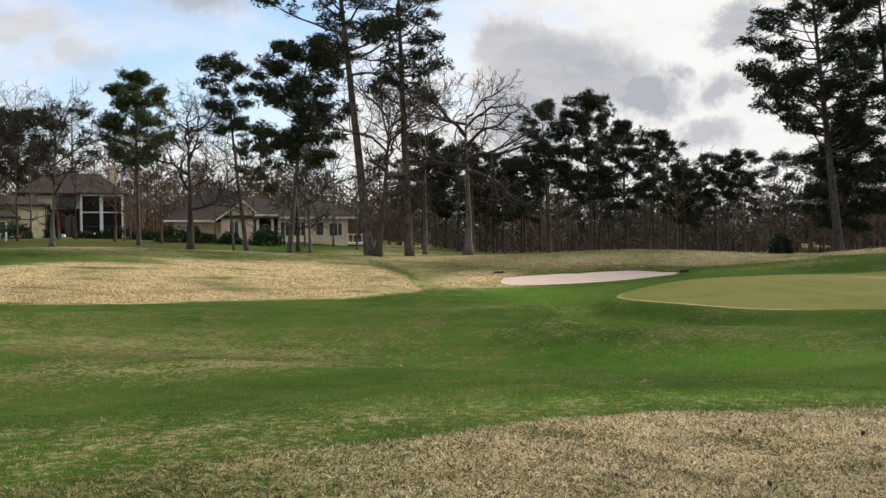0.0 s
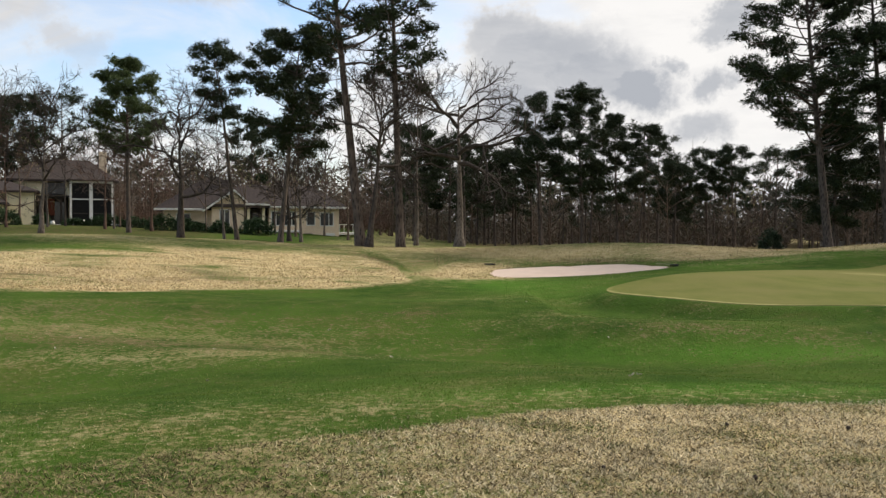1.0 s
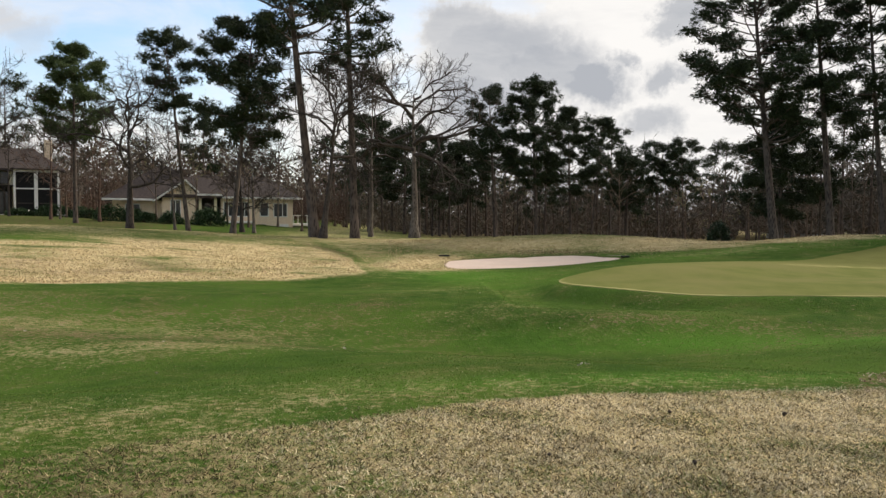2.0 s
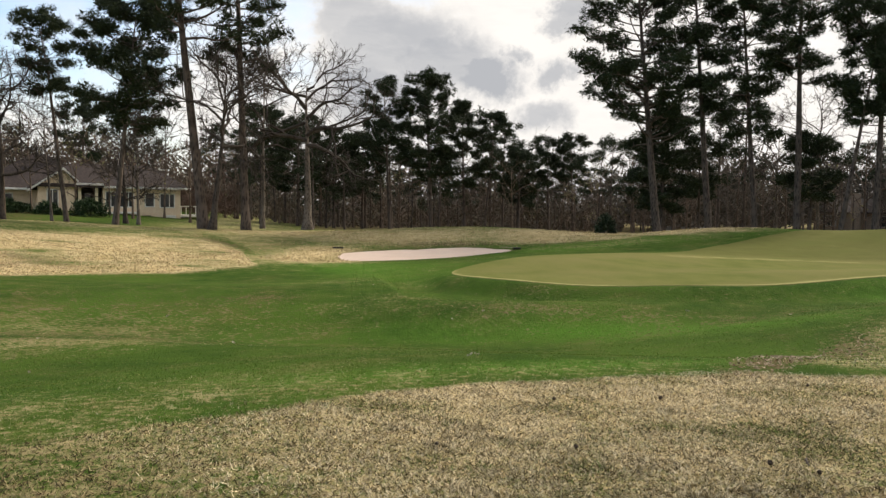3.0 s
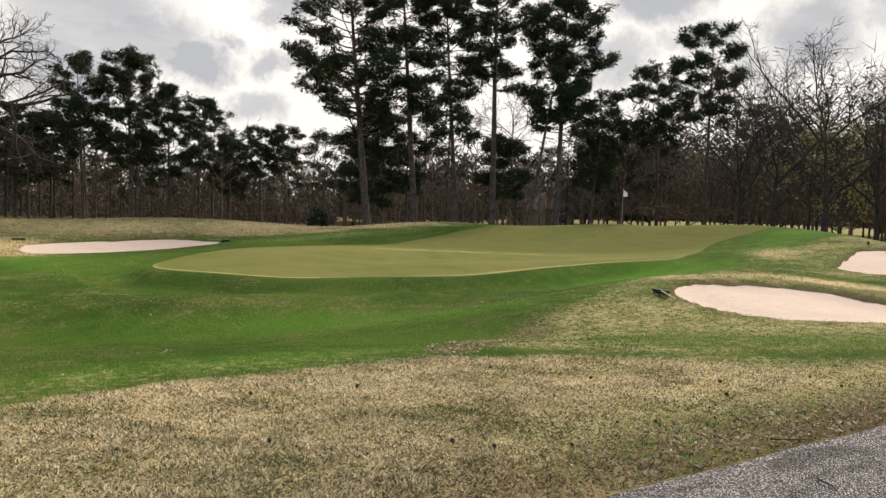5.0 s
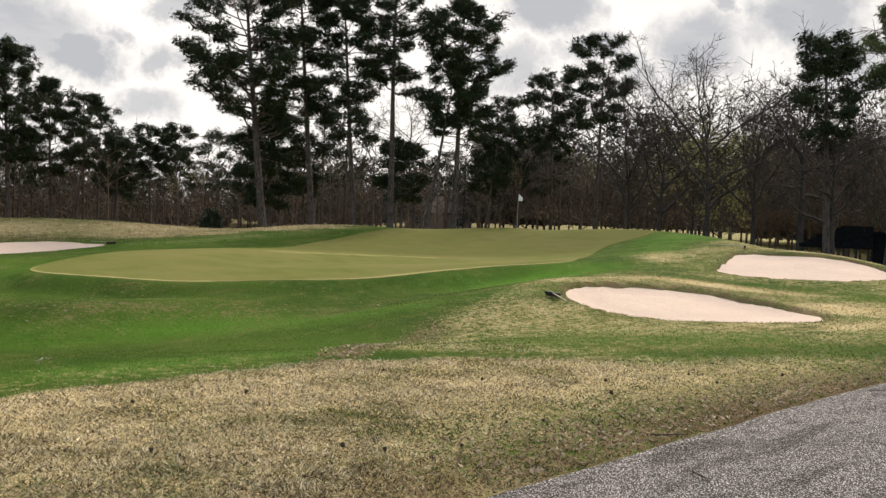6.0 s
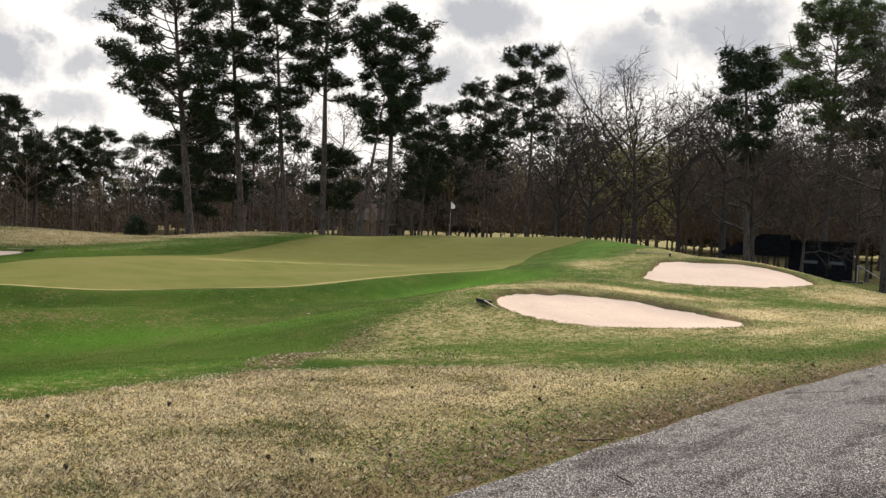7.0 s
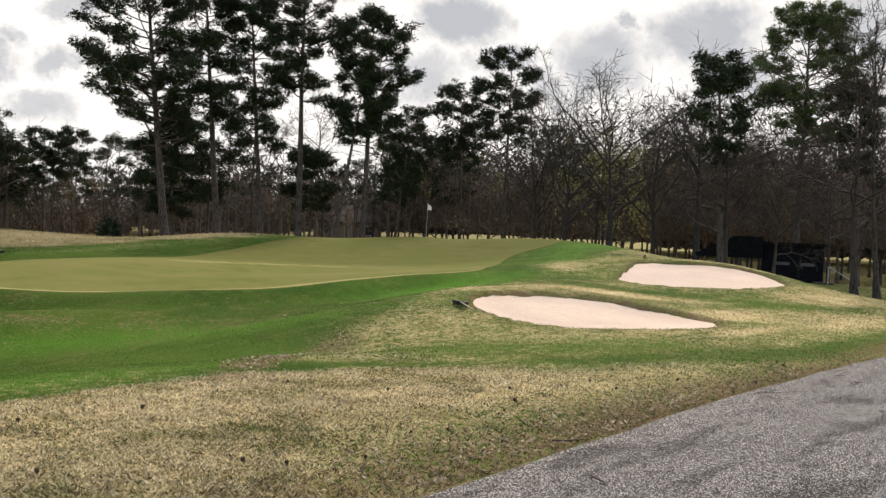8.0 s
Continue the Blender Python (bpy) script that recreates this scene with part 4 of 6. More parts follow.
for seed, az, d, h, g, fork, spread, side, say, extra in (
        (41, 1.8, 50, 12.4, 0.27, 0.58, 0.44, 0.0, "broad leafless oak with crooked spreading limbs", dict(limbs=11, leader=0.72, crook=0.26, rise=-0.05, fan=0.75, stout=0.6, sub=7, twigs=6, thin=0.010)),
        (42, -4.68, 46, 11.1, 0.20, 0.55, 0.40, 0.10, "dark leafless tree leaning beside massive pines", dict(mat=DARK_BARK, leader=0.75, crook=0.25)),
        (59, -1.3, 54, 12.6, 0.14, 0.5, 0.42, 0.02, "pale leafless tree behind massive pines", dict(leader=0.8, crook=0.25, limbs=9, sub=5)),
        (43, -17.47, 60, 12.0, 0.23, 0.34, 0.42, -0.011, "leafless oak with dark crooked limbs", dict(mat=DARK_BARK, leader=0.78, crook=0.27, rise=0.05, fan=1.3, stout=0.55)),
        (44, -25.97, 66, 12.4, 0.18, 0.42, 0.38, 0.05, "slender leafless tree in front of the house", dict(leader=0.7, rise=0.9)),
        (60, -30.2, 66, 13.0, 0.2, 0.35, 0.45, 0.0, "large leafless tree with pale twigs beside the house", dict(leader=0.7)),
        (63, -14.6, 61, 11.0, 0.09, 0.5, 0.28, -0.06, "slim leafless tree beside a leaning pine", dict(thin=0.010, limbs=8, sub=5)),
        (64, -9.4, 60, 8.4, 0.12, 0.25, 0.42, 0.02, "small crooked leafless tree before the house", dict(thin=0.010)),
        (45, 57.08, 54, 12.9, 0.24, 0.34, 0.62, -0.03, "large leafless tree with upright branches", dict(mat=DARK_BARK, leader=0.62, rise=0.95, crook=0.17, limbs=8, sub=6, twigs=6, thin=0.011)),
        (46, 53.9, 58, 12.4, 0.22, 0.34, 0.58, 0.02, "large leafless tree with upright branches", dict(mat=DARK_BARK, leader=0.62, rise=0.9, crook=0.17, limbs=8, sub=6, twigs=6, thin=0.011)),
        (51, 51.8, 66, 12.0, 0.2, 0.34, 0.55, 0.0, "large leafless tree with upright branches", dict(mat=DARK_BARK, leader=0.65, rise=0.9, crook=0.18, thin=0.011)),
        (52, 60.0, 60, 12.0, 0.2, 0.3, 0.55, 0.0, "large leafless tree with upright branches", dict(mat=DARK_BARK, leader=0.65, rise=0.9, crook=0.18, thin=0.011)),
        (147, 67.87, 43, 6.5, 0.09, 0.25, 0.55, 0.02, "leafless grey tree with drooping branches over the shed", dict(mat=DARK_BARK, droop=0.05, thin=0.010, sub=7)),
        (48, 72.73, 36, 10.0, 0.13, 0.3, 0.5, -0.03, "slim dark leafless tree with drooping branches", dict(mat=DARK_BARK, droop=0.03, thin=0.010, sub=7)),
        (49, 64.9, 46, 7.5, 0.17, 0.3, 0.5, -0.02, "leafless tree with pale drooping branches", dict(mat=DARK_BARK, droop=0.04, thin=0.012, sub=7)),
        (50, -10.2, 62, 8.8, 0.16, 0.2, 0.42, -0.03, "small crooked leafless tree before the house", dict(mat=DARK_BARK)),
        (53, -27.9, 72, 7.5, 0.10, 0.25, 0.5, 0.0, "small leafless tree with reddish twigs before the house", dict(mat=TWIG_RED, thin=0.010, limbs=9, sub=5, twigs=5)),
        (54, -22.2, 72, 8.4, 0.11, 0.3, 0.42, 0.02, "small leafless tree with reddish twigs by the porch", dict(mat=TWIG_RED, thin=0.010, limbs=9, sub=5, twigs=5)),
        (55, -19.3, 70, 8.0, 0.12, 0.3, 0.42, 0.0, "small leafless tree with reddish twigs between the houses", dict(mat=TWIG_RED, thin=0.010, limbs=9, sub=5, twigs=5)),
        (56, 56.3, 66, 9.5, 0.13, 0.25, 0.46, 0.0, "slim tree with sparse young yellow-green leaves", dict(buds=BUD_LEAVES, thin=0.010, limbs=9, sub=5, twigs=5)),
        (57, 58.6, 68, 9.0, 0.12, 0.25, 0.46, 0.0, "slim tree with sparse young yellow-green leaves", dict(buds=BUD_LEAVES, thin=0.010, limbs=9, sub=5, twigs=5)),
        (66, 36.4, 68, 12.4, 0.14, 0.4, 0.36, 0.0, "slim leafless tree behind the tall pines", dict(limbs=9, sub=6, twigs=5)),
        (67, 33.9, 72, 11.0, 0.14, 0.4, 0.36, 0.0, "slim leafless tree behind the tall pines", dict(limbs=9, sub=6, twigs=5)),
        (61, 62.96, 55, 11.0, 0.27, 0.45, 0.4, -0.02, "thick dark leafless trunk beside the shed", dict(mat=DARK_BARK, limbs=9, sub=6, twigs=5)),
        (62, 74.02, 36, 10.5, 0.12, 0.35, 0.45, -0.05, "dark leafless tree on the bank", dict(mat=DARK_BARK, droop=0.02, limbs=9, sub=6, twigs=5)),
        (65, 71.07, 55, 9.0, 0.12, 0.4, 0.4, -0.03, "slim dark leafless tree by the shed steps", dict(mat=DARK_BARK, thin=0.010, limbs=8, sub=5, twigs=5)),
        (58, 70.7, 58, 9.0, 0.10, 0.45, 0.36, 0.01, "slim dark leafless tree by the shed steps", dict(mat=DARK_BARK, thin=0.010, limbs=9, sub=5, twigs=5))):
    plant(bare_tree(seed, h, g, fork, spread, lean=toward(az, d, side), label=say, **extra), az, d)

# ---- the woods behind: a few kinds of tree, each planted many times ----
def woods():
    r = np.random.RandomState(21)
    pines = [pine(100 + k, h, 0.16, bare, scaled(shape, radius), 20, 4, tufts=6, per=5, core=11, length=0.36, width=0.05, pad=0.62, dense=2.0, split=False, lean=(r.normal(0, 0.02), r.normal(0, 0.02)), label=say)
             for k, (h, bare, shape, radius, say) in enumerate(((12.5, 0.36, ROUND, 2.6, "dark pine in the woods with rounded crown"), (11.0, 0.45, CONE, 2.1, "slim dark pine in the woods"), (13.0, 0.42, BROAD, 3.0, "dark pine in the woods with spreading crown"),
                                                               (9.5, 0.3, ROUND, 2.3, "young dark pine in the woods"), (12.0, 0.58, UMBRELLA, 2.4, "dark pine in the woods with clear trunk")))]
    bares = [bare_tree(200 + k, h, 0.13, fork, spread, 3, 0.18, m, limbs=8, sub=4, twigs=2, thin=0.022, split=False, buds=b, label=say)
             for k, (h, fork, spread, m, b, say) in enumerate(((10.0, 0.38, 0.36, TWIG_BROWN, None, "leafless brown tree in the woods"), (8.5, 0.25, 0.40, TWIG_BROWN, None, "low leafless brown tree in the woods"), (11.5, 0.42, 0.32, DARK_BARK, None, "tall dark leafless tree in the woods"),
                                                               (8.5, 0.22, 0.42, TWIG_BROWN, BUD_LEAVES, "brown tree in the woods with sparse yellow-green leaves"), (10.5, 0.35, 0.36, OAK_BARK, None, "grey leafless tree in the woods")))]
    used = {}

    def place(kinds, az, d, low, high):
        k = int(r.randint(len(kinds)))
        ob, s = kinds[k], r.uniform(low, high)
        m = spot(az, d, -0.1) @ pose(0, 0, 0, 0, 0, r.uniform(0, 360)) @ Matrix.Diagonal((s, s, s * r.uniform(0.92, 1.08), 1))
        if ob.name in used:
            made = copy_thing(ob, m)
            made.matrix_basis = m
        else:
            used[ob.name] = made = ob
            ob.matrix_basis = m
        made["group"] = "trees of the woods"

    # bearings, distances, how many pines and bare trees, their sizes
    for a0, a1, d0, d1, np_, nb, low, high in ((-3.5, 9, 88, 118, 20, 14, 0.82, 1.06), (-3, 27, 74, 90, 5, 10, 0.6, 0.85), (24, 46, 70, 80, 1, 10, 0.7, 0.9), (9, 17, 95, 135, 9, 10, 0.8, 1.08), (16, 27, 95, 135, 10, 14, 0.8, 1.04), (26, 42, 80, 118, 6, 24, 0.85, 1.15),
                                               (42, 56, 70, 100, 2, 28, 0.85, 1.15), (56, 79, 66, 92, 1, 42, 0.8, 1.05), (-31, -3, 92, 120, 6, 40, 0.9, 1.25), (-23, -5, 66, 80, 0, 9, 0.6, 0.85), (-29, -19, 68, 80, 0, 5, 0.7, 1.0), (62, 84, 70, 96, 2, 12, 0.75, 0.95), (50, 63, 78, 104, 2, 8, 0.8, 1.0)):
        for kinds, n in ((pines, np_), (bares, nb)):
            for i in range(n):
                az = a0 + (a1 - a0) * (i + r.uniform(0, 1)) / n
                place(kinds, az, math.sqrt(r.uniform(d0 * d0, d1 * d1)), low, high)


woods()


def brush(name, n, az, dist, height, length, width, mat, seed, label, slant=0.5, foot=0.1, clearing=(99, 99)):
    """Brush too fine to count: thin stems and twigs scattered through a belt of the woods, but for a clearing."""
    r = np.random.RandomState(seed)
    a, d = np.radians(r.uniform(az[0], az[1], n)), np.sqrt(r.uniform(dist[0] ** 2, dist[1] ** 2, n))
    keep = (a < radians(clearing[0])) | (a > radians(clearing[1]))
    a, d = a[keep], d[keep]
    n = len(a)
    x, y = d * np.sin(a), d * np.cos(a)
    top = height * (0.75 + 0.45 * ripple(x, y, 0.3, seed + 1)) * r.uniform(0.55, 1.25, n)
    z = land(x, y) + foot + np.maximum(top - foot, 0.5) * r.uniform(0, 1, n) ** 1.15
    way = np.column_stack([r.normal(0, slant, (n, 2)), r.uniform(0.2, 1.0, n)])
    way /= np.linalg.norm(way, axis=1)[:, None]
    side = np.cross(way, r.normal(0, 1, (n, 3)))
    side /= np.linalg.norm(side, axis=1)[:, None]
    l, w = (length * r.uniform(0.5, 1.3, n))[:, None], (width * r.uniform(0.6, 1.4, n))[:, None]
    base = np.column_stack([x, y, z])
    verts = np.stack([base - side * w / 2, base + side * w / 2, base + way * l], 1).reshape(-1, 3)
    tagged(new(name, mesh_of(name, verts, np.arange(3 * n).reshape(-1, 3), mat)), label, "undergrowth", kind="stuff")


brush("undergrowth", 3500, (24, 46), (98, 132), 7.5, 1.8, 0.05, TWIG_BROWN, 31, "brown leafless undergrowth between trunks of the woods", foot=1.3, clearing=(37.6, 39.5))
brush("undergrowth", 6000, (-3, 24), (84, 132), 8.5, 1.7, 0.05, TWIG_BROWN, 36, "brown leafless undergrowth between trunks of the woods", foot=0.1)
brush("undergrowth", 17000, (-33, -3), (88, 114), 8.0, 1.7, 0.05, TWIG_RED, 32, "brown leafless undergrowth behind the houses")
brush("undergrowth", 30000, (44, 84), (74, 112), 11.0, 1.7, 0.045, TWIG_BROWN, 33, "dense grey-brown twigs at the edge of the woods", foot=2.2)
brush("undergrowth", 44000, (59, 84), (88, 120), 15.5, 2.0, 0.075, TWIG_BROWN, 35, "tall tangle of brown twigs high in the woods", foot=4.0)
brush("far_woods", 54000, (-36, 24), (132, 185), 11.2, 1.5, 0.38, FAR_LEAVES, 34, "hazy brown-green far woods closing the view", 0.9, 0.1)
brush("far_woods", 24000, (24, 46), (138, 185), 11.7, 1.5, 0.38, FAR_LEAVES, 40, "hazy brown far woods beyond open ground", 0.9, 1.5)
brush("far_woods", 22000, (25, 47), (118, 150), 13.7, 1.5, 0.26, FAR_LEAVES, 39, "hazy brown far woods behind the tall pines", 0.9, 1.4, (37.6, 39.5))
brush("far_woods", 36000, (46, 84), (138, 185), 12.7, 1.5, 0.38, FAR_LEAVES, 38, "hazy brown far woods beyond a strip of open ground", 0.9, 1.6)
brush("undergrowth", 20000, (60, 82), (62, 80), 12.0, 1.5, 0.06, TWIG_BROWN, 41, "fine grey-brown twigs behind the shed", foot=2.8)
brush("far_woods", 38000, (41, 60), (98, 128), 17.0, 1.4, 0.22, FAR_LEAVES, 42, "tall hazy brown woods behind leafless trees", 0.9, 2.5)
brush("far_woods", 34000, (60, 84), (120, 150), 20.0, 1.6, 0.34, FAR_LEAVES, 37, "hazy brown-green far woods behind the shed", 0.9, 1.0)

# ---- buildings ----
CREAM = material("cream siding", plain((0.72, 0.64, 0.43), (0.80, 0.72, 0.51), 1.5), 0.8)
CREAM_BRICK = material("cream brick", plain((0.70, 0.55, 0.38), (0.80, 0.66, 0.48), 7), 0.9)
WHITE = material("white paint", plain((0.70, 0.68, 0.62), (0.80, 0.78, 0.73), 3), 0.6)
SHINGLE = material("brown shingles", plain((0.032, 0.024, 0.021), (0.068, 0.050, 0.043), 5, 0.03), 0.95)
DARK_GLASS = material("dark window glass", plain((0.012, 0.014, 0.016), (0.03, 0.033, 0.036), 2), 0.12, specular=0.5)
SCREEN = material("dark insect screen", plain((0.012, 0.012, 0.012), (0.022, 0.021, 0.02), 14), 0.9, specular=0.08)
RUST = material("rust red curtain", plain((0.16, 0.045, 0.03), (0.24, 0.08, 0.05), 8), 0.9)
DARK_WOOD = material("dark stained wood", plain((0.030, 0.024, 0.020), (0.06, 0.05, 0.042), 9), 0.85)
BLACK = material("black painted boards", plain((0.006, 0.006, 0.007), (0.014, 0.014, 0.016), 5), 0.95, specular=0.04)
STEEL = material("galvanised steel", plain((0.33, 0.33, 0.32), (0.45, 0.45, 0.44), 12), 0.45, 0.7)
CONCRETE = material("grey concrete", plain((0.30, 0.29, 0.27), (0.40, 0.385, 0.36), 6), 0.9)
HEDGE = material("hedge leaves", needles((0.020, 0.042, 0.014), (0.050, 0.085, 0.028)), 0.7, specular=0.25)
FLAG_WHITE = material("white flag cloth", plain((0.72, 0.72, 0.70), (0.82, 0.82, 0.80), 9), 0.8)
RUBBER = material("black plastic", plain((0.012, 0.012, 0.012), (0.025, 0.025, 0.025), 20), 0.6)
STRAW = material("pale wooden handle", plain((0.36, 0.30, 0.20), (0.46, 0.39, 0.27), 30), 0.7)
HUSK = material("dark seed husk", plain((0.025, 0.017, 0.012), (0.06, 0.042, 0.03), 60), 0.9)
DEAD_LEAF = material("pale dead leaf", plain((0.42, 0.36, 0.27), (0.60, 0.54, 0.44), 40), 0.8)
STICK = material("dead stick", plain((0.045, 0.032, 0.025), (0.10, 0.075, 0.06), 30), 0.9)


def block(x0, x1, y0, y1, z0, z1, bevel=0.015):
    bm = bmesh.new()
    bmesh.ops.create_cube(bm, size=1.0, matrix=Matrix.LocRotScale(((x0 + x1) / 2, (y0 + y1) / 2, (z0 + z1) / 2), None, (abs(x1 - x0), abs(y1 - y0), abs(z1 - z0))))
    if bevel:
        bmesh.ops.bevel(bm, geom=bm.edges[:], offset=bevel, segments=1, affect="EDGES")
    return bm


def prism(profile, x0, x1, axis="x"):
    """A profile (a, z) drawn along x or y."""
    bm = bmesh.new()
    ends = []
    for at in (x0, x1):
        ends.append([bm.verts.new((at, a, z) if axis == "x" else (a, at, z)) for a, z in profile])
    bm.faces.new(ends[0])
    bm.faces.new(ends[1][::-1])
    n = len(profile)
    for i in range(n):
        bm.faces.new((ends[0][i], ends[1][i], ends[1][(i + 1) % n], ends[0][(i + 1) % n]))
    bmesh.ops.recalc_face_normals(bm, faces=bm.faces[:])
    return bm


def hip(x0, x1, y0, y1, z, rise, inset, thick=0.18):
    """A hipped roof over a rectangle, with a fascia."""
    bm = bmesh.new()
    ym = (y0 + y1) / 2
    lo = [bm.verts.new(p) for p in ((x0, y0, z - thick), (x1, y0, z - thick), (x1, y1, z - thick), (x0, y1, z - thick))]
    up = [bm.verts.new(p) for p in ((x0, y0, z), (x1, y0, z), (x1, y1, z), (x0, y1, z))]
    a, b = bm.verts.new((x0 + inset, ym, z + rise)), bm.verts.new((x1 - inset, ym, z + rise))
    bm.faces.new(lo[::-1])
    for i in range(4):
        bm.faces.new((lo[i], lo[(i + 1) % 4], up[(i + 1) % 4], up[i]))
    bm.faces.new((up[0], up[1], b, a))
    bm.faces.new((up[2], up[3], a, b))
    bm.faces.new((up[1], up[2], b))
    bm.faces.new((up[3], up[0], a))
    bmesh.ops.recalc_face_normals(bm, faces=bm.faces[:])
    return bm


def window(parent, x0, x1, z0, z1, y, bars=1, mat=WHITE):
    """A window on a wall that faces -y: frame with bars, and a set-back pane."""
    w = part("window", block(x0, x1, y - 0.02, y + 0.05, z0, z1, 0.0), DARK_GLASS, parent, "dark window with pale frame")
    t = 0.09
    for a, b, c, d in ((x0 - t, x1 + t, z1, z1 + t), (x0 - t, x1 + t, z0 - t, z0), (x0 - t, x0, z0, z1), (x1, x1 + t, z0, z1)):
        part("frame", block(a, b, y - 0.07, y + 0.03, c, d, 0.01), mat, w)
    for k in range(bars):
        x = x0 + (x1 - x0) * (k + 1) / (bars + 1)
        part("bar", block(x - 0.03, x + 0.03, y - 0.05, y - 0.021, z0, z1, 0.0), mat, w)
    return w


def facing(az, d, dz=0.0):
    """A pose whose -y side faces the tee path."""
    return spot(az, d, dz) @ pose(0, 0, 0, 0, 0, -az)


def level(az, d):
    """The same, with its heights counted from the path's level."""
    return pose(d * math.sin(radians(az)), d * math.cos(radians(az)), 0, 0, 0, -az)


def two_storey_house():
    h = tagged(new("house"), "two-storey cream house with brown roof and white-framed porch", "house")
    P = lambda n, bm, m, say="": part(n, bm, m, h, say)
    # main block, with a dark panel that paints the shade below the balcony
    P("wall", block(-3.2, 5.5, 1.6, 9.5, 0.2, 5.3), CREAM, "cream board walls")
    P("wall", block(-1.25, 1.55, 1.40, 1.58, 0.2, 3.9), DARK_WOOD, "dark panel standing for shade below the balcony")
    P("roof", hip(-3.9, 6.2, 0.8, 10.2, 5.5, 2.25, 2.7), SHINGLE, "weathered brown shingle roof")
    P("chimney", block(4.6, 5.3, 5.5, 6.3, 5.9, 8.7), CREAM_BRICK)
    # low wings
    P("wall", block(-3.7, -1.3, -2.2, 1.58, 0.2, 4.15), CREAM)
    P("roof", hip(-9.0, -0.9, -2.8, 4.6, 4.25, 0.95, 2.6), SHINGLE)
    P("wall", block(-8.6, -3.72, -1.2, 4.0, 0.2, 4.15), CREAM)
    P("wall", block(-10.0, -3.9, -3.6, -1.22, 0.2, 2.95), CREAM)
    P("roof", hip(-10.6, -3.4, -4.2, -0.6, 3.1, 0.75, 1.4), SHINGLE)
    P("downpipe", block(-1.36, -1.28, -2.3, -2.21, 0.6, 4.1), DARK_WOOD)
    window(h, -0.55, 1.2, 4.1, 5.15, 1.6, 2, DARK_WOOD)
    window(h, -5.9, -4.6, 1.6, 2.6, -3.6)
    P("patio_door", block(0.3, 1.3, 1.28, 1.39, 1.2, 3.3), DARK_GLASS)
    P("curtain", block(-0.45, 0.35, 1.16, 1.27, 2.0, 3.6, 0.03), RUST, "rust red curtain")
    P("balcony", block(-0.5, 2.1, -0.6, 1.3, 3.78, 3.92), DARK_WOOD, "dark timber balcony floor")
    for x in (-1.0, -0.4, 0.9, 2.0):
        P("post", block(x - 0.06, x + 0.06, -0.56, -0.44, 0.4, 3.78), DARK_WOOD)
    # screened porch with white frame
    for x, w in ((1.72, 0.09), (3.5, 0.15), (5.4, 0.09)):
        P("column", block(x - w, x + w, -1.6, -1.42, 0.9, 5.2), WHITE, "white timber column")
    for z, w in ((3.5, 0.12), (5.12, 0.2)):
        P("beam", block(1.66, 5.46, -1.58, -1.44, z, z + w), WHITE, "white timber beam")
    for x0, x1 in ((1.83, 3.34), (3.66, 5.3)):
        P("screen", block(x0, x1, -1.52, -1.49, 1.2, 5.11, 0), SCREEN, "dark insect screen")
        P("screen_rail", block(x0, x1, -1.57, -1.525, 2.15, 2.25, 0), DARK_WOOD)
    P("side_screen", block(5.37, 5.40, -1.40, 1.58, 1.2, 5.1, 0), SCREEN)
    P("porch_roof", block(1.4, 5.7, -1.9, 1.58, 5.33, 5.44), SHINGLE)
    P("terrace", block(-1.2, 6.2, -3.4, 1.35, 0.2, 1.15), CONCRETE)
    return h


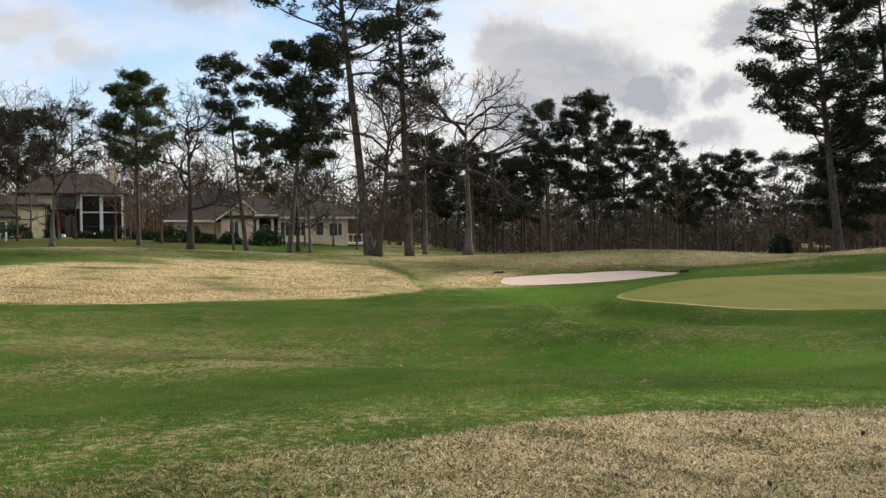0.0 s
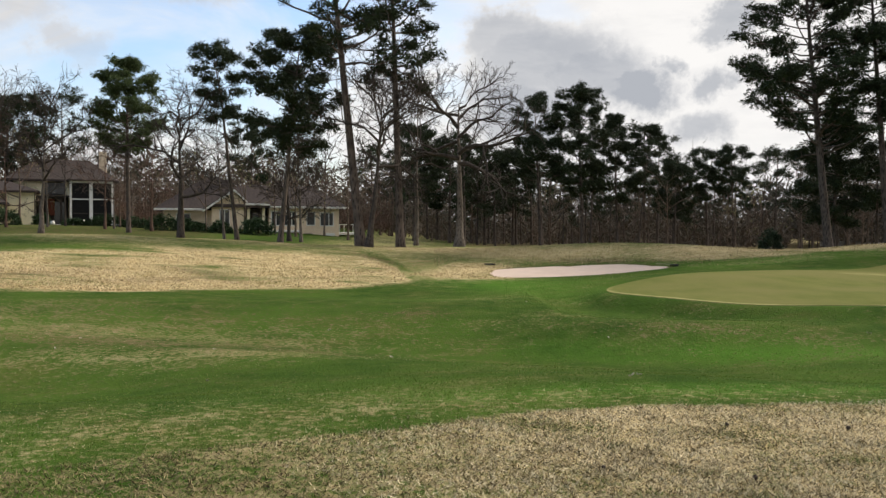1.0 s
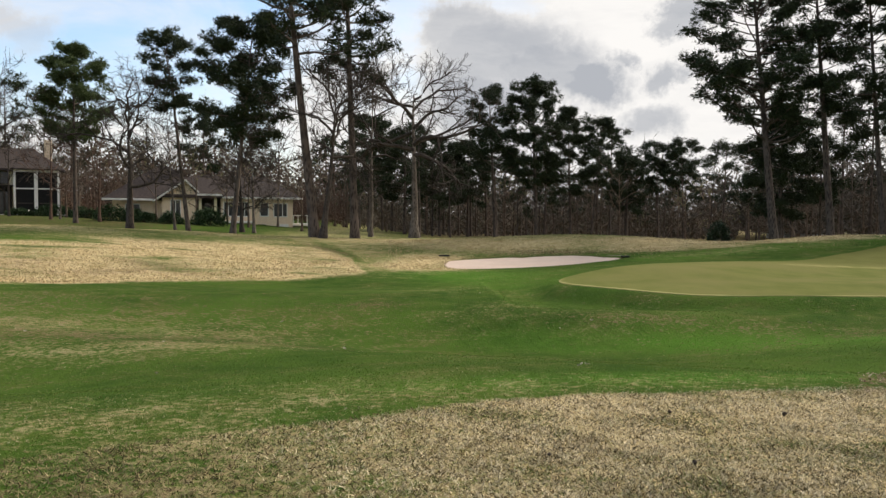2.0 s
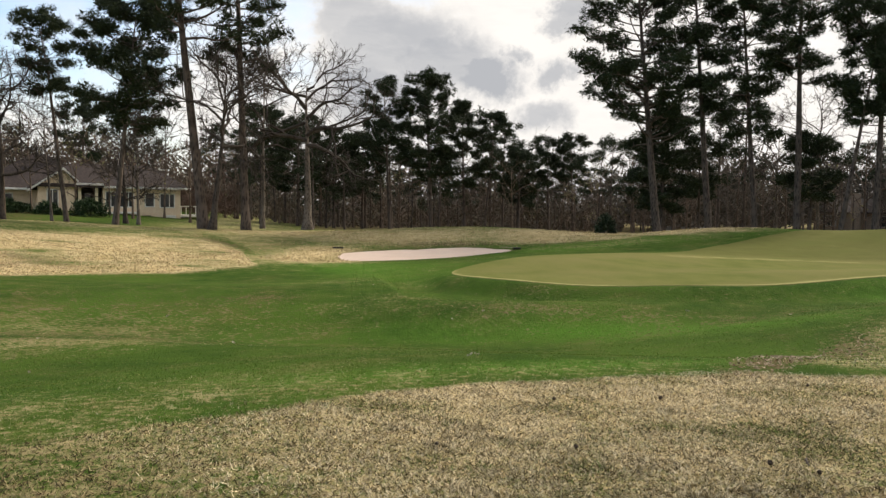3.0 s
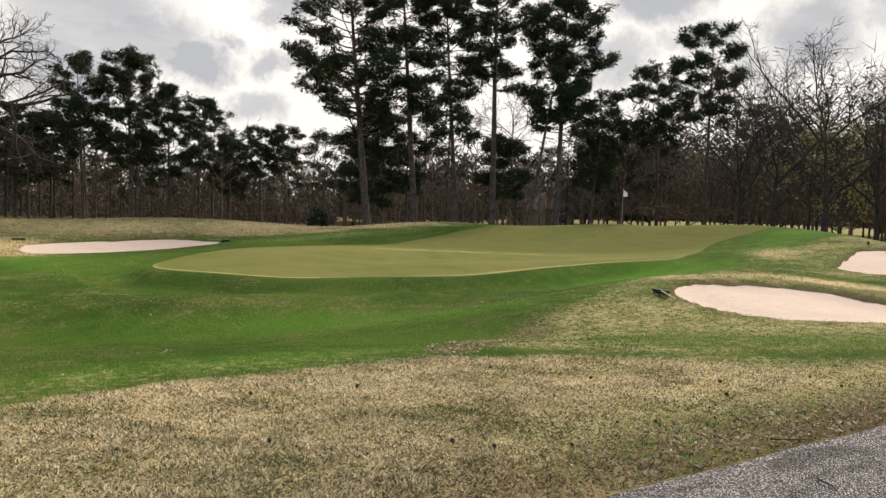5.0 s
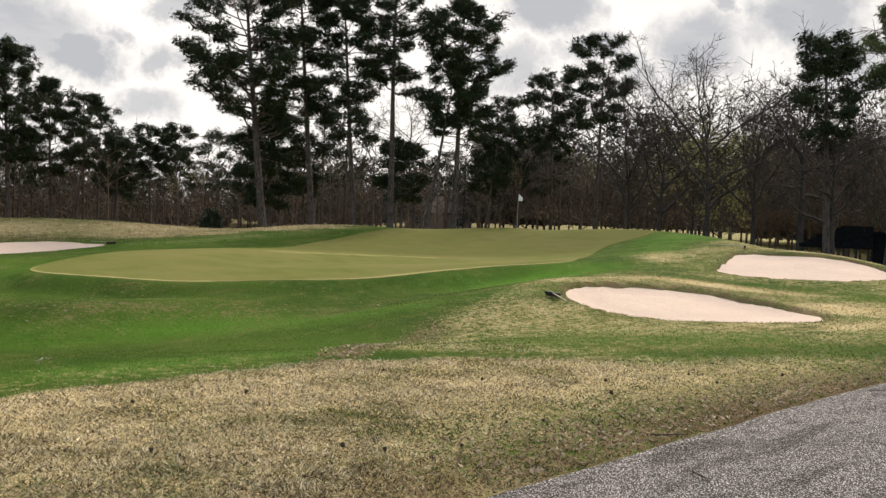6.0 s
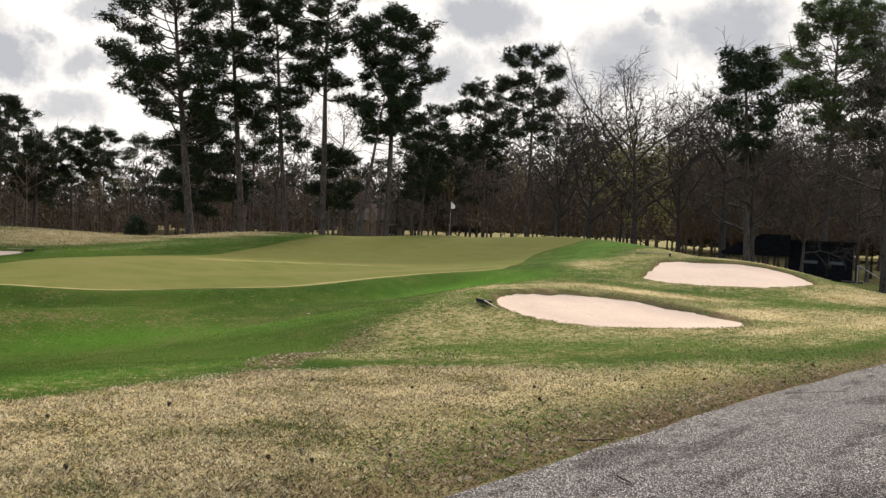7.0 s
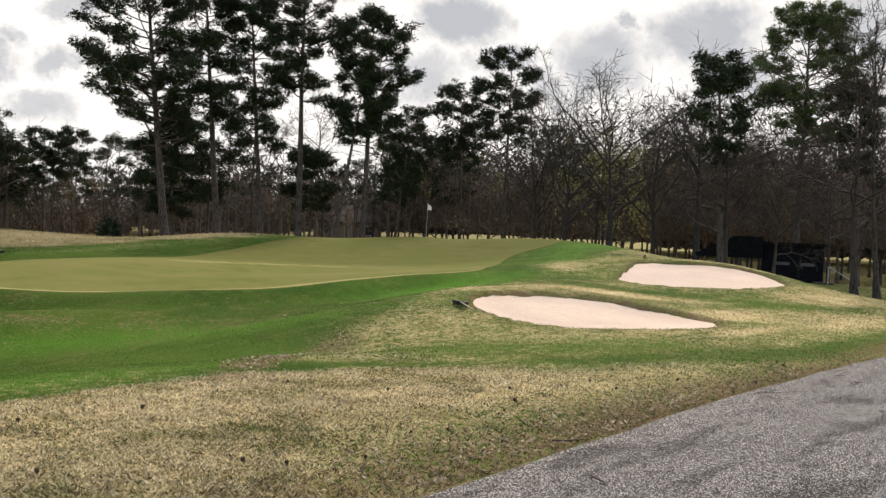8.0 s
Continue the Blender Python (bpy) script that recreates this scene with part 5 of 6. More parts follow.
def low_house():
    h = tagged(new("house"), "low cream brick house with brown roof and gabled bay", "house")
    P = lambda n, bm, m, say="": part(n, bm, m, h, say)
    P("wall", block(-7.4, 2.4, 2.2, 12, -0.4, 2.9), CREAM_BRICK, "cream brick walls")
    P("wall", block(-2.9, 0.05, 0.3, 2.18, -0.4, 2.9), CREAM_BRICK)
    P("wall", block(2.42, 9.2, 0.6, 9, -1.2, 2.95), CREAM_BRICK)
    P("gable", prism([(-2.85, 2.9), (0.04, 2.9), (0.04, 3.45), (-0.8, 4.35), (-2.85, 3.0)], 0.31, 0.5, "y"), CREAM_BRICK)
    P("roof", hip(-8.2, 2.2, 1.3, 12.6, 2.75, 3.35, 4.6), SHINGLE, "brown shingle roof")
    P("roof", hip(-3.4, 10.0, 0.0, 9.8, 3.05, 2.15, 3.2), SHINGLE)
    P("roof", prism([(-3.7, 2.62), (-0.81, 4.62), (0.35, 3.55), (0.3, 3.4), (-0.81, 4.44), (-3.65, 2.5)], -0.05, 5.2, "y"), SHINGLE)
    P("verge_board", prism([(-3.75, 2.55), (-0.81, 4.60), (0.4, 3.47), (0.4, 3.3), (-0.81, 4.40), (-3.7, 2.38)], -0.13, -0.06, "y"), WHITE, "white verge board")
    P("fascia", block(0.1, 2.5, 0.02, 0.12, 3.08, 3.26), WHITE)
    P("fascia", block(2.52, 10.05, -0.12, -0.02, 2.84, 3.03), WHITE)
    P("fascia", block(-8.2, -3.75, 1.2, 1.29, 2.56, 2.74), WHITE)
    window(h, -2.1, -1.3, 1.2, 2.6, 0.3)
    window(h, -6.2, -5.0, 1.1, 2.2, 2.2)
    # dark sheet over the brick: the porch's shade put in as colour
    P("porch_shade", block(0.1, 2.35, 2.05, 2.18, 0.2, 2.9), DARK_WOOD, "dark panel standing for shade in the porch")
    for x in (0.5, 1.9):
        P("column", block(x - 0.13, x + 0.13, 0.4, 0.66, 0.1, 3.06), CREAM)
    P("door", block(0.9, 1.45, 1.9, 2.04, 0.3, 2.4), DARK_GLASS)
    for x0, x1, z0, z1, bars in ((2.7, 3.5, 1.2, 2.5, 1), (3.8, 5.0, 1.2, 2.5, 2), (7.4, 8.6, 1.2, 2.4, 2), (6.1, 6.8, 1.25, 2.4, 0)):
        window(h, x0, x1, z0, z1, 0.6, bars)
    P("deck", block(2.0, 5.4, -0.9, 0.58, 0.55, 0.72), WHITE, "white painted deck")
    for x in (2.1, 3.7, 5.3):
        P("deck_post", block(x - 0.08, x + 0.08, -0.85, -0.7, -1.0, 0.55), WHITE)
    P("garage_door", block(7.9, 8.8, 0.52, 0.59, -0.9, 0.45), WHITE, "white garage door")
    P("lower_door", block(5.8, 6.6, 0.52, 0.59, -0.9, 0.4), DARK_GLASS)
    # raised deck at the side
    P("side_deck", block(9.3, 11.8, 2.0, 6, 0.25, 0.45), WHITE)
    for k in range(6):
        P("baluster", block(9.4 + 0.45 * k, 9.47 + 0.45 * k, 2.0, 2.08, 0.45, 1.25, 0), WHITE)
    P("handrail", block(9.3, 11.8, 1.98, 2.1, 1.25, 1.33), WHITE)
    for x in (9.5, 11.6):
        P("deck_post", block(x - 0.09, x + 0.09, 2.05, 2.23, -1.4, 0.25), DARK_WOOD)
    return h


two_storey_house().matrix_basis = level(-25.4, 86)
low_house().matrix_basis = level(-13.35, 79)


def patio_pot(r, h):
    """A round white glazed pot with a rolled rim."""
    p = tagged(new("plant_pot"), "small white glazed pot standing on the patio", "pot", "white pots on the patio")
    body = Tubes()
    body.add([(0, 0, 0), (0, 0, 0.02), (0, 0, 0.35 * h), (0, 0, 0.75 * h), (0, 0, h)], [0.02, 0.6 * r, r, 0.95 * r, 0.7 * r], 14)
    child("body", body.mesh("body", WHITE), p)
    rim = Tubes()
    rim.add([(0, 0, h - 0.03), (0, 0, h), (0, 0, h + 0.03)], [0.7 * r, 0.8 * r, 0.7 * r], 14)
    child("rim", rim.mesh("rim", WHITE), p)
    return p


for az, d, r_, h_ in ((-25.3, 80, 0.2, 0.35), (-24.0, 80.5, 0.2, 0.45), (-23.55, 80.5, 0.24, 0.5)):
    patio_pot(r_, h_).matrix_basis = spot(az, d)


def marker_post():
    """A squared white post with a chamfered cap."""
    p = tagged(new("marker_post"), "short white timber post beside the yard", "post")
    part("shaft", block(-0.06, 0.06, -0.06, 0.06, -0.2, 0.62, 0.012), WHITE, p)
    part("cap", block(-0.075, 0.075, -0.075, 0.075, 0.62, 0.68, 0.02), WHITE, p)
    return p


marker_post().matrix_basis = spot(-28.55, 72)

SLOT = material("dull grey glazing", plain((0.07, 0.07, 0.072), (0.11, 0.11, 0.11), 4), 0.6)


def shed():
    s = tagged(new("shed"), "black painted shed with open lean-to and steps", "shed")
    P = lambda n, bm, m, say="": part(n, bm, m, s, say)
    P("body", block(0.2, 3.4, 0, 3.2, -0.9, 2.35), BLACK)
    P("body_roof", block(0.1, 3.5, -0.2, 3.4, 2.36, 2.46), BLACK)
    P("lean_to_roof", prism([(-3.5, 1.62), (-1.3, 2.72), (0.19, 2.72), (0.19, 1.5), (-3.4, 1.45)], -0.6, 3.4, "y"), BLACK)
    for x in (-3.3, -1.9, -1.2, -0.6):
        P("post", block(x - 0.07, x + 0.07, -0.5, -0.36, -0.9, 1.5), DARK_WOOD)
    for x in (0.9, 2.2):
        P("window", block(x, x + 0.75, -0.03, 0.05, 1.18, 1.35, 0.01), SLOT, "dull grey window slot")
    P("landing", block(2.9, 3.9, -0.9, -0.03, 0.25, 0.35), DARK_WOOD)
    for k in range(4):
        P("step", block(3.6 + 0.3 * k, 3.95 + 0.3 * k, -0.9, -0.05, 0.12 - 0.17 * k, 0.17 - 0.17 * k), STEEL)
    for x, z in ((3.6, 0.3), (4.8, -0.4)):
        P("rail_post", block(x - 0.03, x + 0.03, -0.92, -0.86, z, z + 0.95), STEEL)
    rail = Tubes()
    rail.add([(3.6, -0.89, 1.25), (4.2, -0.89, 0.9), (4.85, -0.89, 0.5)], [0.03] * 3, 6)
    child("handrail", rail.mesh("handrail", STEEL), s, "grey steel handrail")
    return s


shed().matrix_basis = facing(66.9, 50, 0.0)


TAN_BRICK = material("tan brick", plain((0.33, 0.24, 0.165), (0.44, 0.33, 0.235), 5), 0.9)


def chimney_house(wall=TAN_BRICK, say="distant tan brick house seen through trunks"):
    h = tagged(new("house"), say, "house")
    P = lambda n, bm, m, say="": part(n, bm, m, h, say)
    P("wall", block(-5, 5, 0, 8, -0.5, 2.6), wall)
    P("roof", hip(-5.6, 5.6, -0.6, 8.6, 2.7, 1.9, 3), SHINGLE)
    P("chimney", block(-0.6, 0.6, -0.7, -0.01, -0.5, 5.2), TAN_BRICK, "tan brick chimney")
    for x in (-3.6, 2.4):
        window(h, x, x + 1.2, 0.8, 2.1, 0)
    return h


chimney_house().matrix_basis = facing(38.5, 122)
for az, d in ((27.6, 158),):
    chimney_house(WHITE, "distant white house half hidden by the woods").matrix_basis = facing(az, d)


def bush(seed, rx, ry, rz, n, mat, label, category="bush", length=0.22):
    r = np.random.RandomState(seed)
    b = new("bush")
    d = r.normal(0, 1, (n, 3))
    d /= np.linalg.norm(d, axis=1)[:, None]
    d[:, 2] = np.abs(d[:, 2])
    rad = r.uniform(0.35, 1.0, n)[:, None] ** 0.5 * (1 + 0.14 * ripple(d[:, 0] * 4, d[:, 1] * 4 + d[:, 2] * 3, 1.0, seed))[:, None]
    c = d * rad * np.array([rx, ry, rz])
    stems = Tubes()
    for k in range(5):
        p, _ = bend(r, (0, 0, -0.1), (r.normal(0, 0.5), r.normal(0, 0.5), 1), rz * 0.8, 4, 0.1)
        stems.add(p, np.linspace(0.05, 0.012, 5), 5)
    child("stem", stems.mesh("stem", DARK_BARK), b)
    child("foliage", tuft_mesh("foliage", c, d, r, mat, 6, length, 0.09), b)
    return tagged(b, label, category)


for seed, az, d, rx, ry, rz, n, say in ((61, 22.9, 66, 0.95, 0.95, 2.0, 500, "dark conical evergreen bush at the woods' edge"), (62, -27.95, 78, 1.35, 1.0, 1.45, 420, "rounded clipped green bush by the house"),
                                        (63, -14.9, 70, 1.0, 0.8, 0.95, 300, "rounded dark green bush by the house"), (64, -12.4, 70, 1.5, 1.0, 1.5, 420, "large dark evergreen bush by the porch"),
                                        (65, -16.6, 71, 1.3, 0.6, 0.8, 300, "clipped green hedge before the house"), (66, -21.9, 79, 2.3, 0.7, 0.95, 460, "clipped green hedge before the porch"), (68, -24.0, 80, 1.2, 0.6, 0.6, 240, "low green hedge before the patio"), (69, -20.2, 76, 1.4, 0.7, 0.9, 280, "dark green hedge between the houses"), (70, -18.6, 72, 1.5, 0.7, 1.3, 320, "dark evergreen shrub beside the house"), (71, -17.2, 73, 1.0, 0.6, 1.1, 240, "dark evergreen shrub beside the house"), (67, -25.9, 81, 0.8, 0.7, 1.0, 220, "dark green bush by the patio")):
    bush(seed, rx, ry, rz, n, HEDGE if seed > 61 else LEAVES, say).matrix_basis = spot(az, d)


# ---- flag, rakes and small things on the turf ----
def flagstick():
    f = tagged(new("flagstick"), "slim pale golf flagstick with small white flag", "flagstick")
    pole = Tubes()
    pole.add([(0, 0, -0.1), (0, 0, 1.0), (0, 0, 1.85)], [0.010, 0.010, 0.009], 8)
    child("pole", pole.mesh("pole", STEEL), f, "slim grey pole")
    xs, zs = np.meshgrid(np.linspace(0, 1, 9), np.linspace(0, 1, 5))
    v = np.stack([0.015 + 0.21 * xs.ravel(), 0.05 * np.sin(5 * xs.ravel() + zs.ravel()), 1.83 - 0.36 * zs.ravel() - 0.18 * xs.ravel() * (1 - zs.ravel())], 1)
    q = [[j * 9 + i, j * 9 + i + 1, (j + 1) * 9 + i + 1, (j + 1) * 9 + i] for j in range(4) for i in range(8)]
    back = v + np.array([0, 0.006, 0])
    child("flag", mesh_of("flag", np.concatenate([v, back]), q + [[a + 45 for a in f_[::-1]] for f_ in q], FLAG_WHITE, smooth=True), f, "limp white flag cloth")
    cup = Tubes()
    cup.add([(0, 0, -0.12), (0, 0, 0.004)], [0.054, 0.054], 12)
    child("cup", cup.mesh("cup", WHITE), f)
    return f


see_through(FLAG_WHITE, (0.85, 0.85, 0.83))
flagstick().matrix_basis = spot(44.3, 44, 0.03) @ pose(0, 0, 0, 0, 0, -40)


def rake(length, handle_deg):
    """A bunker rake that lies on the turf, head along x."""
    k = tagged(new("bunker_rake"), "black bunker rake with pale handle lying on grass", "rake")
    part("head", block(-length / 2, length / 2, -0.03, 0.03, 0.03, 0.09, 0.012), RUBBER, k, "black plastic rake head")
    for i in range(11):
        x = -length / 2 + 0.03 + (length - 0.06) * i / 10
        part("tooth", prism([(-0.012, 0.035), (0.012, 0.035), (0.0, -0.05)], x - 0.009, x + 0.009), RUBBER, k)
    a = radians(handle_deg)
    h = Tubes()
    h.add([(0, 0, 0.07), (0.6 * math.cos(a), 0.6 * math.sin(a), 0.06), (1.35 * math.cos(a), 1.35 * math.sin(a), 0.04)], [0.016, 0.015, 0.014], 6)
    child("handle", h.mesh("handle", STRAW), k, "pale slim handle")
    return k


for x, y, turn, hd in ((12.58, 11.5, -100, -25), (2.6, 37.3, -15, 100), (10.55, 35.1, 30, 80), (25.4, 14.8, 35, 60)):
    rake(0.52, hd).matrix_basis = pose(x, y, float(land(x, y)) + 0.02, 0, 0, turn)


def seed_ball(seed):
    r = np.random.RandomState(seed)
    b = tagged(new("seed_ball"), "dark spiky seed ball lying in dry grass", "seed ball", "seed balls in the grass")
    bm = bmesh.new()
    bmesh.ops.create_icosphere(bm, subdivisions=2, radius=0.0115)
    for v in bm.verts:
        v.co *= r.uniform(0.9, 1.55)
    me = bpy.data.meshes.new("ball")
    bm.to_mesh(me)
    bm.free()
    me.materials.append(HUSK)
    child("ball", me, b)
    stem = Tubes()
    stem.add([(0, 0, 0.015), (0.02, 0.01, 0.03), (0.05, 0.03, 0.03)], [0.002, 0.0016, 0.0014], 4)
    child("stem", stem.mesh("stem", HUSK), b)
    return b


first = None
r = np.random.RandomState(77)
for x, y in ((4.8, 6.4), (4.5, 4.3), (4.8, 4.2), (3.2, 6.1), (6.5, 5.0), (7.5, 4.4), (7.6, 4.8), (3.3, 4.2), (3.8, 4.0), (3.1, 4.4), (2.3, 6.2), (6.1, 4.6), (1.1, 5.1), (5.4, 5.6), (8.6, 4.3), (2.0, 4.9)):
    m = pose(x, y, float(land(x, y)) + 0.03, r.uniform(0, 360), r.uniform(0, 360), 0)
    if first is None:
        first = seed_ball(5)
        first.matrix_basis = m
    else:
        copy_thing(first, m @ Matrix.Scale(r.uniform(0.8, 1.35), 4)).matrix_basis = m @ Matrix.Scale(r.uniform(0.8, 1.35), 4)


def dead_leaf(seed):
    r = np.random.RandomState(seed)
    n = 8
    xs, ys = np.meshgrid(np.linspace(-1, 1, n), np.linspace(-1, 1, 5))
    w = 0.028 * np.sqrt(np.maximum(0.02, 1 - xs ** 2))
    v = np.stack([(0.05 * xs).ravel(), (w * ys).ravel(), (0.02 * ys ** 2 + 0.015 * xs ** 2 + 0.004 * r.normal(0, 1, xs.shape)).ravel()], 1)
    q = [[j * n + i, j * n + i + 1, (j + 1) * n + i + 1, (j + 1) * n + i] for j in range(4) for i in range(n - 1)]
    return tagged(new("dead_leaf", mesh_of("dead_leaf", v, q, DEAD_LEAF, smooth=True)), "pale curled dead leaf lying on the turf", "leaf", "fallen leaves on the turf")


first = None
for x, y in ((4.3, 16.5), (8.5, 15.5), (2.4, 20.7), (2.3, 8.9), (-2.3, 17.7), (-3.8, 13.9), (-6.5, 14.8), (-6.5, 13.8), (3.6, 16.4), (2.2, 8.8), (-3.1, 11.0), (7.6, 10.0), (9.9, 14.0), (-0.8, 15.2)):
    m = pose(x, y, float(land(x, y)) + 0.03, r.uniform(-20, 20), r.uniform(-20, 20), r.uniform(0, 360)) @ Matrix.Scale(r.uniform(0.45, 0.8), 4)
    if first is None:
        first = dead_leaf(6)
        first.matrix_basis = m
    else:
        copy_thing(first, m).matrix_basis = m

for seed, (x0, y0), (x1, y1) in ((1, (5.2, 3.5), (5.45, 3.36)), (2, (4.75, 2.82), (4.62, 2.6)), (3, (8.6, 3.4), (9.4, 3.05)), (4, (3.3, 4.32), (3.22, 4.2))):
    s = Tubes()
    rr = np.random.RandomState(seed)
    t = np.linspace(0, 1, 6)[:, None]
    p = np.concatenate([np.array([[x0, y0]]) * (1 - t) + np.array([[x1, y1]]) * t + rr.normal(0, 0.008, (6, 2)), 0 * t + 0.036 + (0.04 if y0 > 3.6 else 0)], 1)
    s.add(p, np.linspace(0.008, 0.004, 6) * (0.45 if x0 > 8 else 1.0), 5)
    tagged(new("fallen_stick", s.mesh("fallen_stick", STICK)), "thin dark fallen stick lying by the path", "stick")


# ---- grass blades near the path ----
def sward(name, n, where, length, width, mat, seed, label, az=(-36, 80), dist=(3.4, 11.5), lie=1.0):
    r = np.random.RandomState(seed)
    a = np.radians(r.uniform(az[0], az[1], n))
    d = np.exp(r.uniform(math.log(dist[0]), math.log(dist[1]), n))
    x, y = d * np.sin(a), d * np.cos(a)
    keep = where(x, y, r.uniform(0, 1, n))
    x, y = x[keep], y[keep]
    n = len(x)
    z = sheet_height(x, y) - 0.004
    tuft = 0.65 + 0.45 * np.abs(ripple(x, y, 9.0, seed))
    l = (length * tuft * r.uniform(0.5, 1.3, n))[:, None]
    way = np.column_stack([r.normal(0, lie, (n, 2)), np.ones(n)])
    way /= np.linalg.norm(way, axis=1)[:, None]
    side = np.cross(way, r.normal(0, 1, (n, 3)))
    side /= np.linalg.norm(side, axis=1)[:, None]
    w = (width * r.uniform(0.6, 1.3, n))[:, None]
    base = np.column_stack([x, y, z])
    verts = np.stack([base - side * w / 2, base + side * w / 2, base + way * l], 1).reshape(-1, 3)
    tagged(new(name, mesh_of(name, verts, np.arange(3 * n).reshape(-1, 3), mat)), label, "grass", kind="stuff")


def ragged(x, y, u):
    """The band of turf just outside a bunker's edge."""
    keep = np.zeros(x.shape, bool)
    for b in BUNKERS:
        lo, hi = b.min(0) - 1, b.max(0) + 1
        m = (x > lo[0]) & (x < hi[0]) & (y > lo[1]) & (y < hi[1])
        if m.any():
            s = inside(b, x[m], y[m])
            keep[m] = (s < 0.04) & (s > -0.5 * u[m])
    return keep


def open_turf(x, y):
    keep = inside(GREEN, x, y) < -0.1
    for b in BUNKERS:
        keep &= inside(b, x, y) < -0.05
    return keep


sward("rough_grass", 640000, lambda x, y, u: (dryness(x, y) > 0.25 + 0.5 * u) & (u > 0.45 * smoothstep(2.0, -3.0, x)) & (y < np.interp(x, EDGE_X, EDGE_Y) + 0.12 + 0.5 * smoothstep(4, 8, x)) & (y > path_edge(x) - 0.02 + 0.06 * u) & (y > path_edge(x) + 1.9 * smoothstep(0.0, 5.0, x) * np.sqrt(u) * (1 + 0.4 * ripple(x, y, 2.0, 61))), 0.047, 0.0080, DRY_BLADES, 51, "short dormant tan grass blades beside the path", lie=1.7)
sward("rough_grass", 150000, lambda x, y, u: (y < np.interp(x, EDGE_X, EDGE_Y) + 0.05) & (y > np.interp(x, EDGE_X, EDGE_Y) - 2.0 - 0.6 * ripple(x, y, 1.2, 71)) & (y > path_edge(x) + 1.2) & (u < smoothstep(1.2, 3.4, x) * smoothstep(9.5, 6.5, x)) & (ripple(x, y, 2.6, 72) > u - 0.75), 0.04, 0.0075, PALE_BLADES, 60, "pale dry grass along the top of the rough", az=(8, 62), dist=(4.6, 11.0), lie=1.6)
# brown blades that put the path side's soft shade into the grass colour
sward("rough_grass", 300000, lambda x, y, u: (y > path_edge(x) - 0.02) & (y < path_edge(x) + (0.6 + 1.6 * u) * smoothstep(-1.0, 4.0, x)) & (x < 14), 0.045, 0.0085, THATCH_BLADES, 58, "matted brown grass along the path, darkened for shade", dist=(3.4, 14.0), lie=1.7)
sward("rough_grass", 130000, lambda x, y, u: (y > path_edge(x)) & (y < np.interp(x, EDGE_X, EDGE_Y)) & (u < 0.9 * smoothstep(2.0, -2.5, x)), 0.05, 0.0085, THATCH_BLADES, 59, "brown grass among the pale rough", az=(-36, 40), dist=(3.6, 11.0), lie=1.5)
sward("fairway_grass", 150000, lambda x, y, u: (dryness(x, y) < 0.3 + 0.4 * u) & (y > path_edge(x) + 0.02) & (y > np.interp(x, EDGE_X, EDGE_Y) - 0.4 - 3 * u ** 4) & (np.hypot(x, y) < 16 - 5 * u), 0.03, 0.007, GREEN_BLADES, 52, "short mown green grass blades", dist=(4.5, 16.0))
sward("rough_grass", 120000, lambda x, y, u: (dryness(x, y) < 0.6) & (dryness(x, y) > 0.05 + 0.5 * u * u) & (y > np.interp(x, EDGE_X, EDGE_Y)), 0.020, 0.0065, DRY_BLADES, 53, "pale flecks of dormant grass in mown turf", dist=(5.5, 20.0), lie=1.2)
sward("rough_grass", 150000, lambda x, y, u: (dryness(x, y) > 0.35 + 0.5 * u) & (y > 20) & (x < 6), 0.06, 0.024, HILL_BLADES, 54, "dormant tan grass on the low hill", az=(-34, 10), dist=(21, 47), lie=1.0)
sward("rough_grass", 60000, lambda x, y, u: ragged(x, y, u), 0.045, 0.012, THATCH_BLADES, 55, "ragged grass hanging over the bunker edges", az=(2, 72), dist=(14, 39), lie=0.8)
sward("fairway_grass", 120000, lambda x, y, u: (dryness(x, y) < 0.25 + 0.6 * u) & open_turf(x, y) & (np.hypot(x, y) > 11 + 5 * u), 0.030, 0.012, GREEN_BLADES, 56, "short green grass on the banks", az=(5, 80), dist=(11, 34))
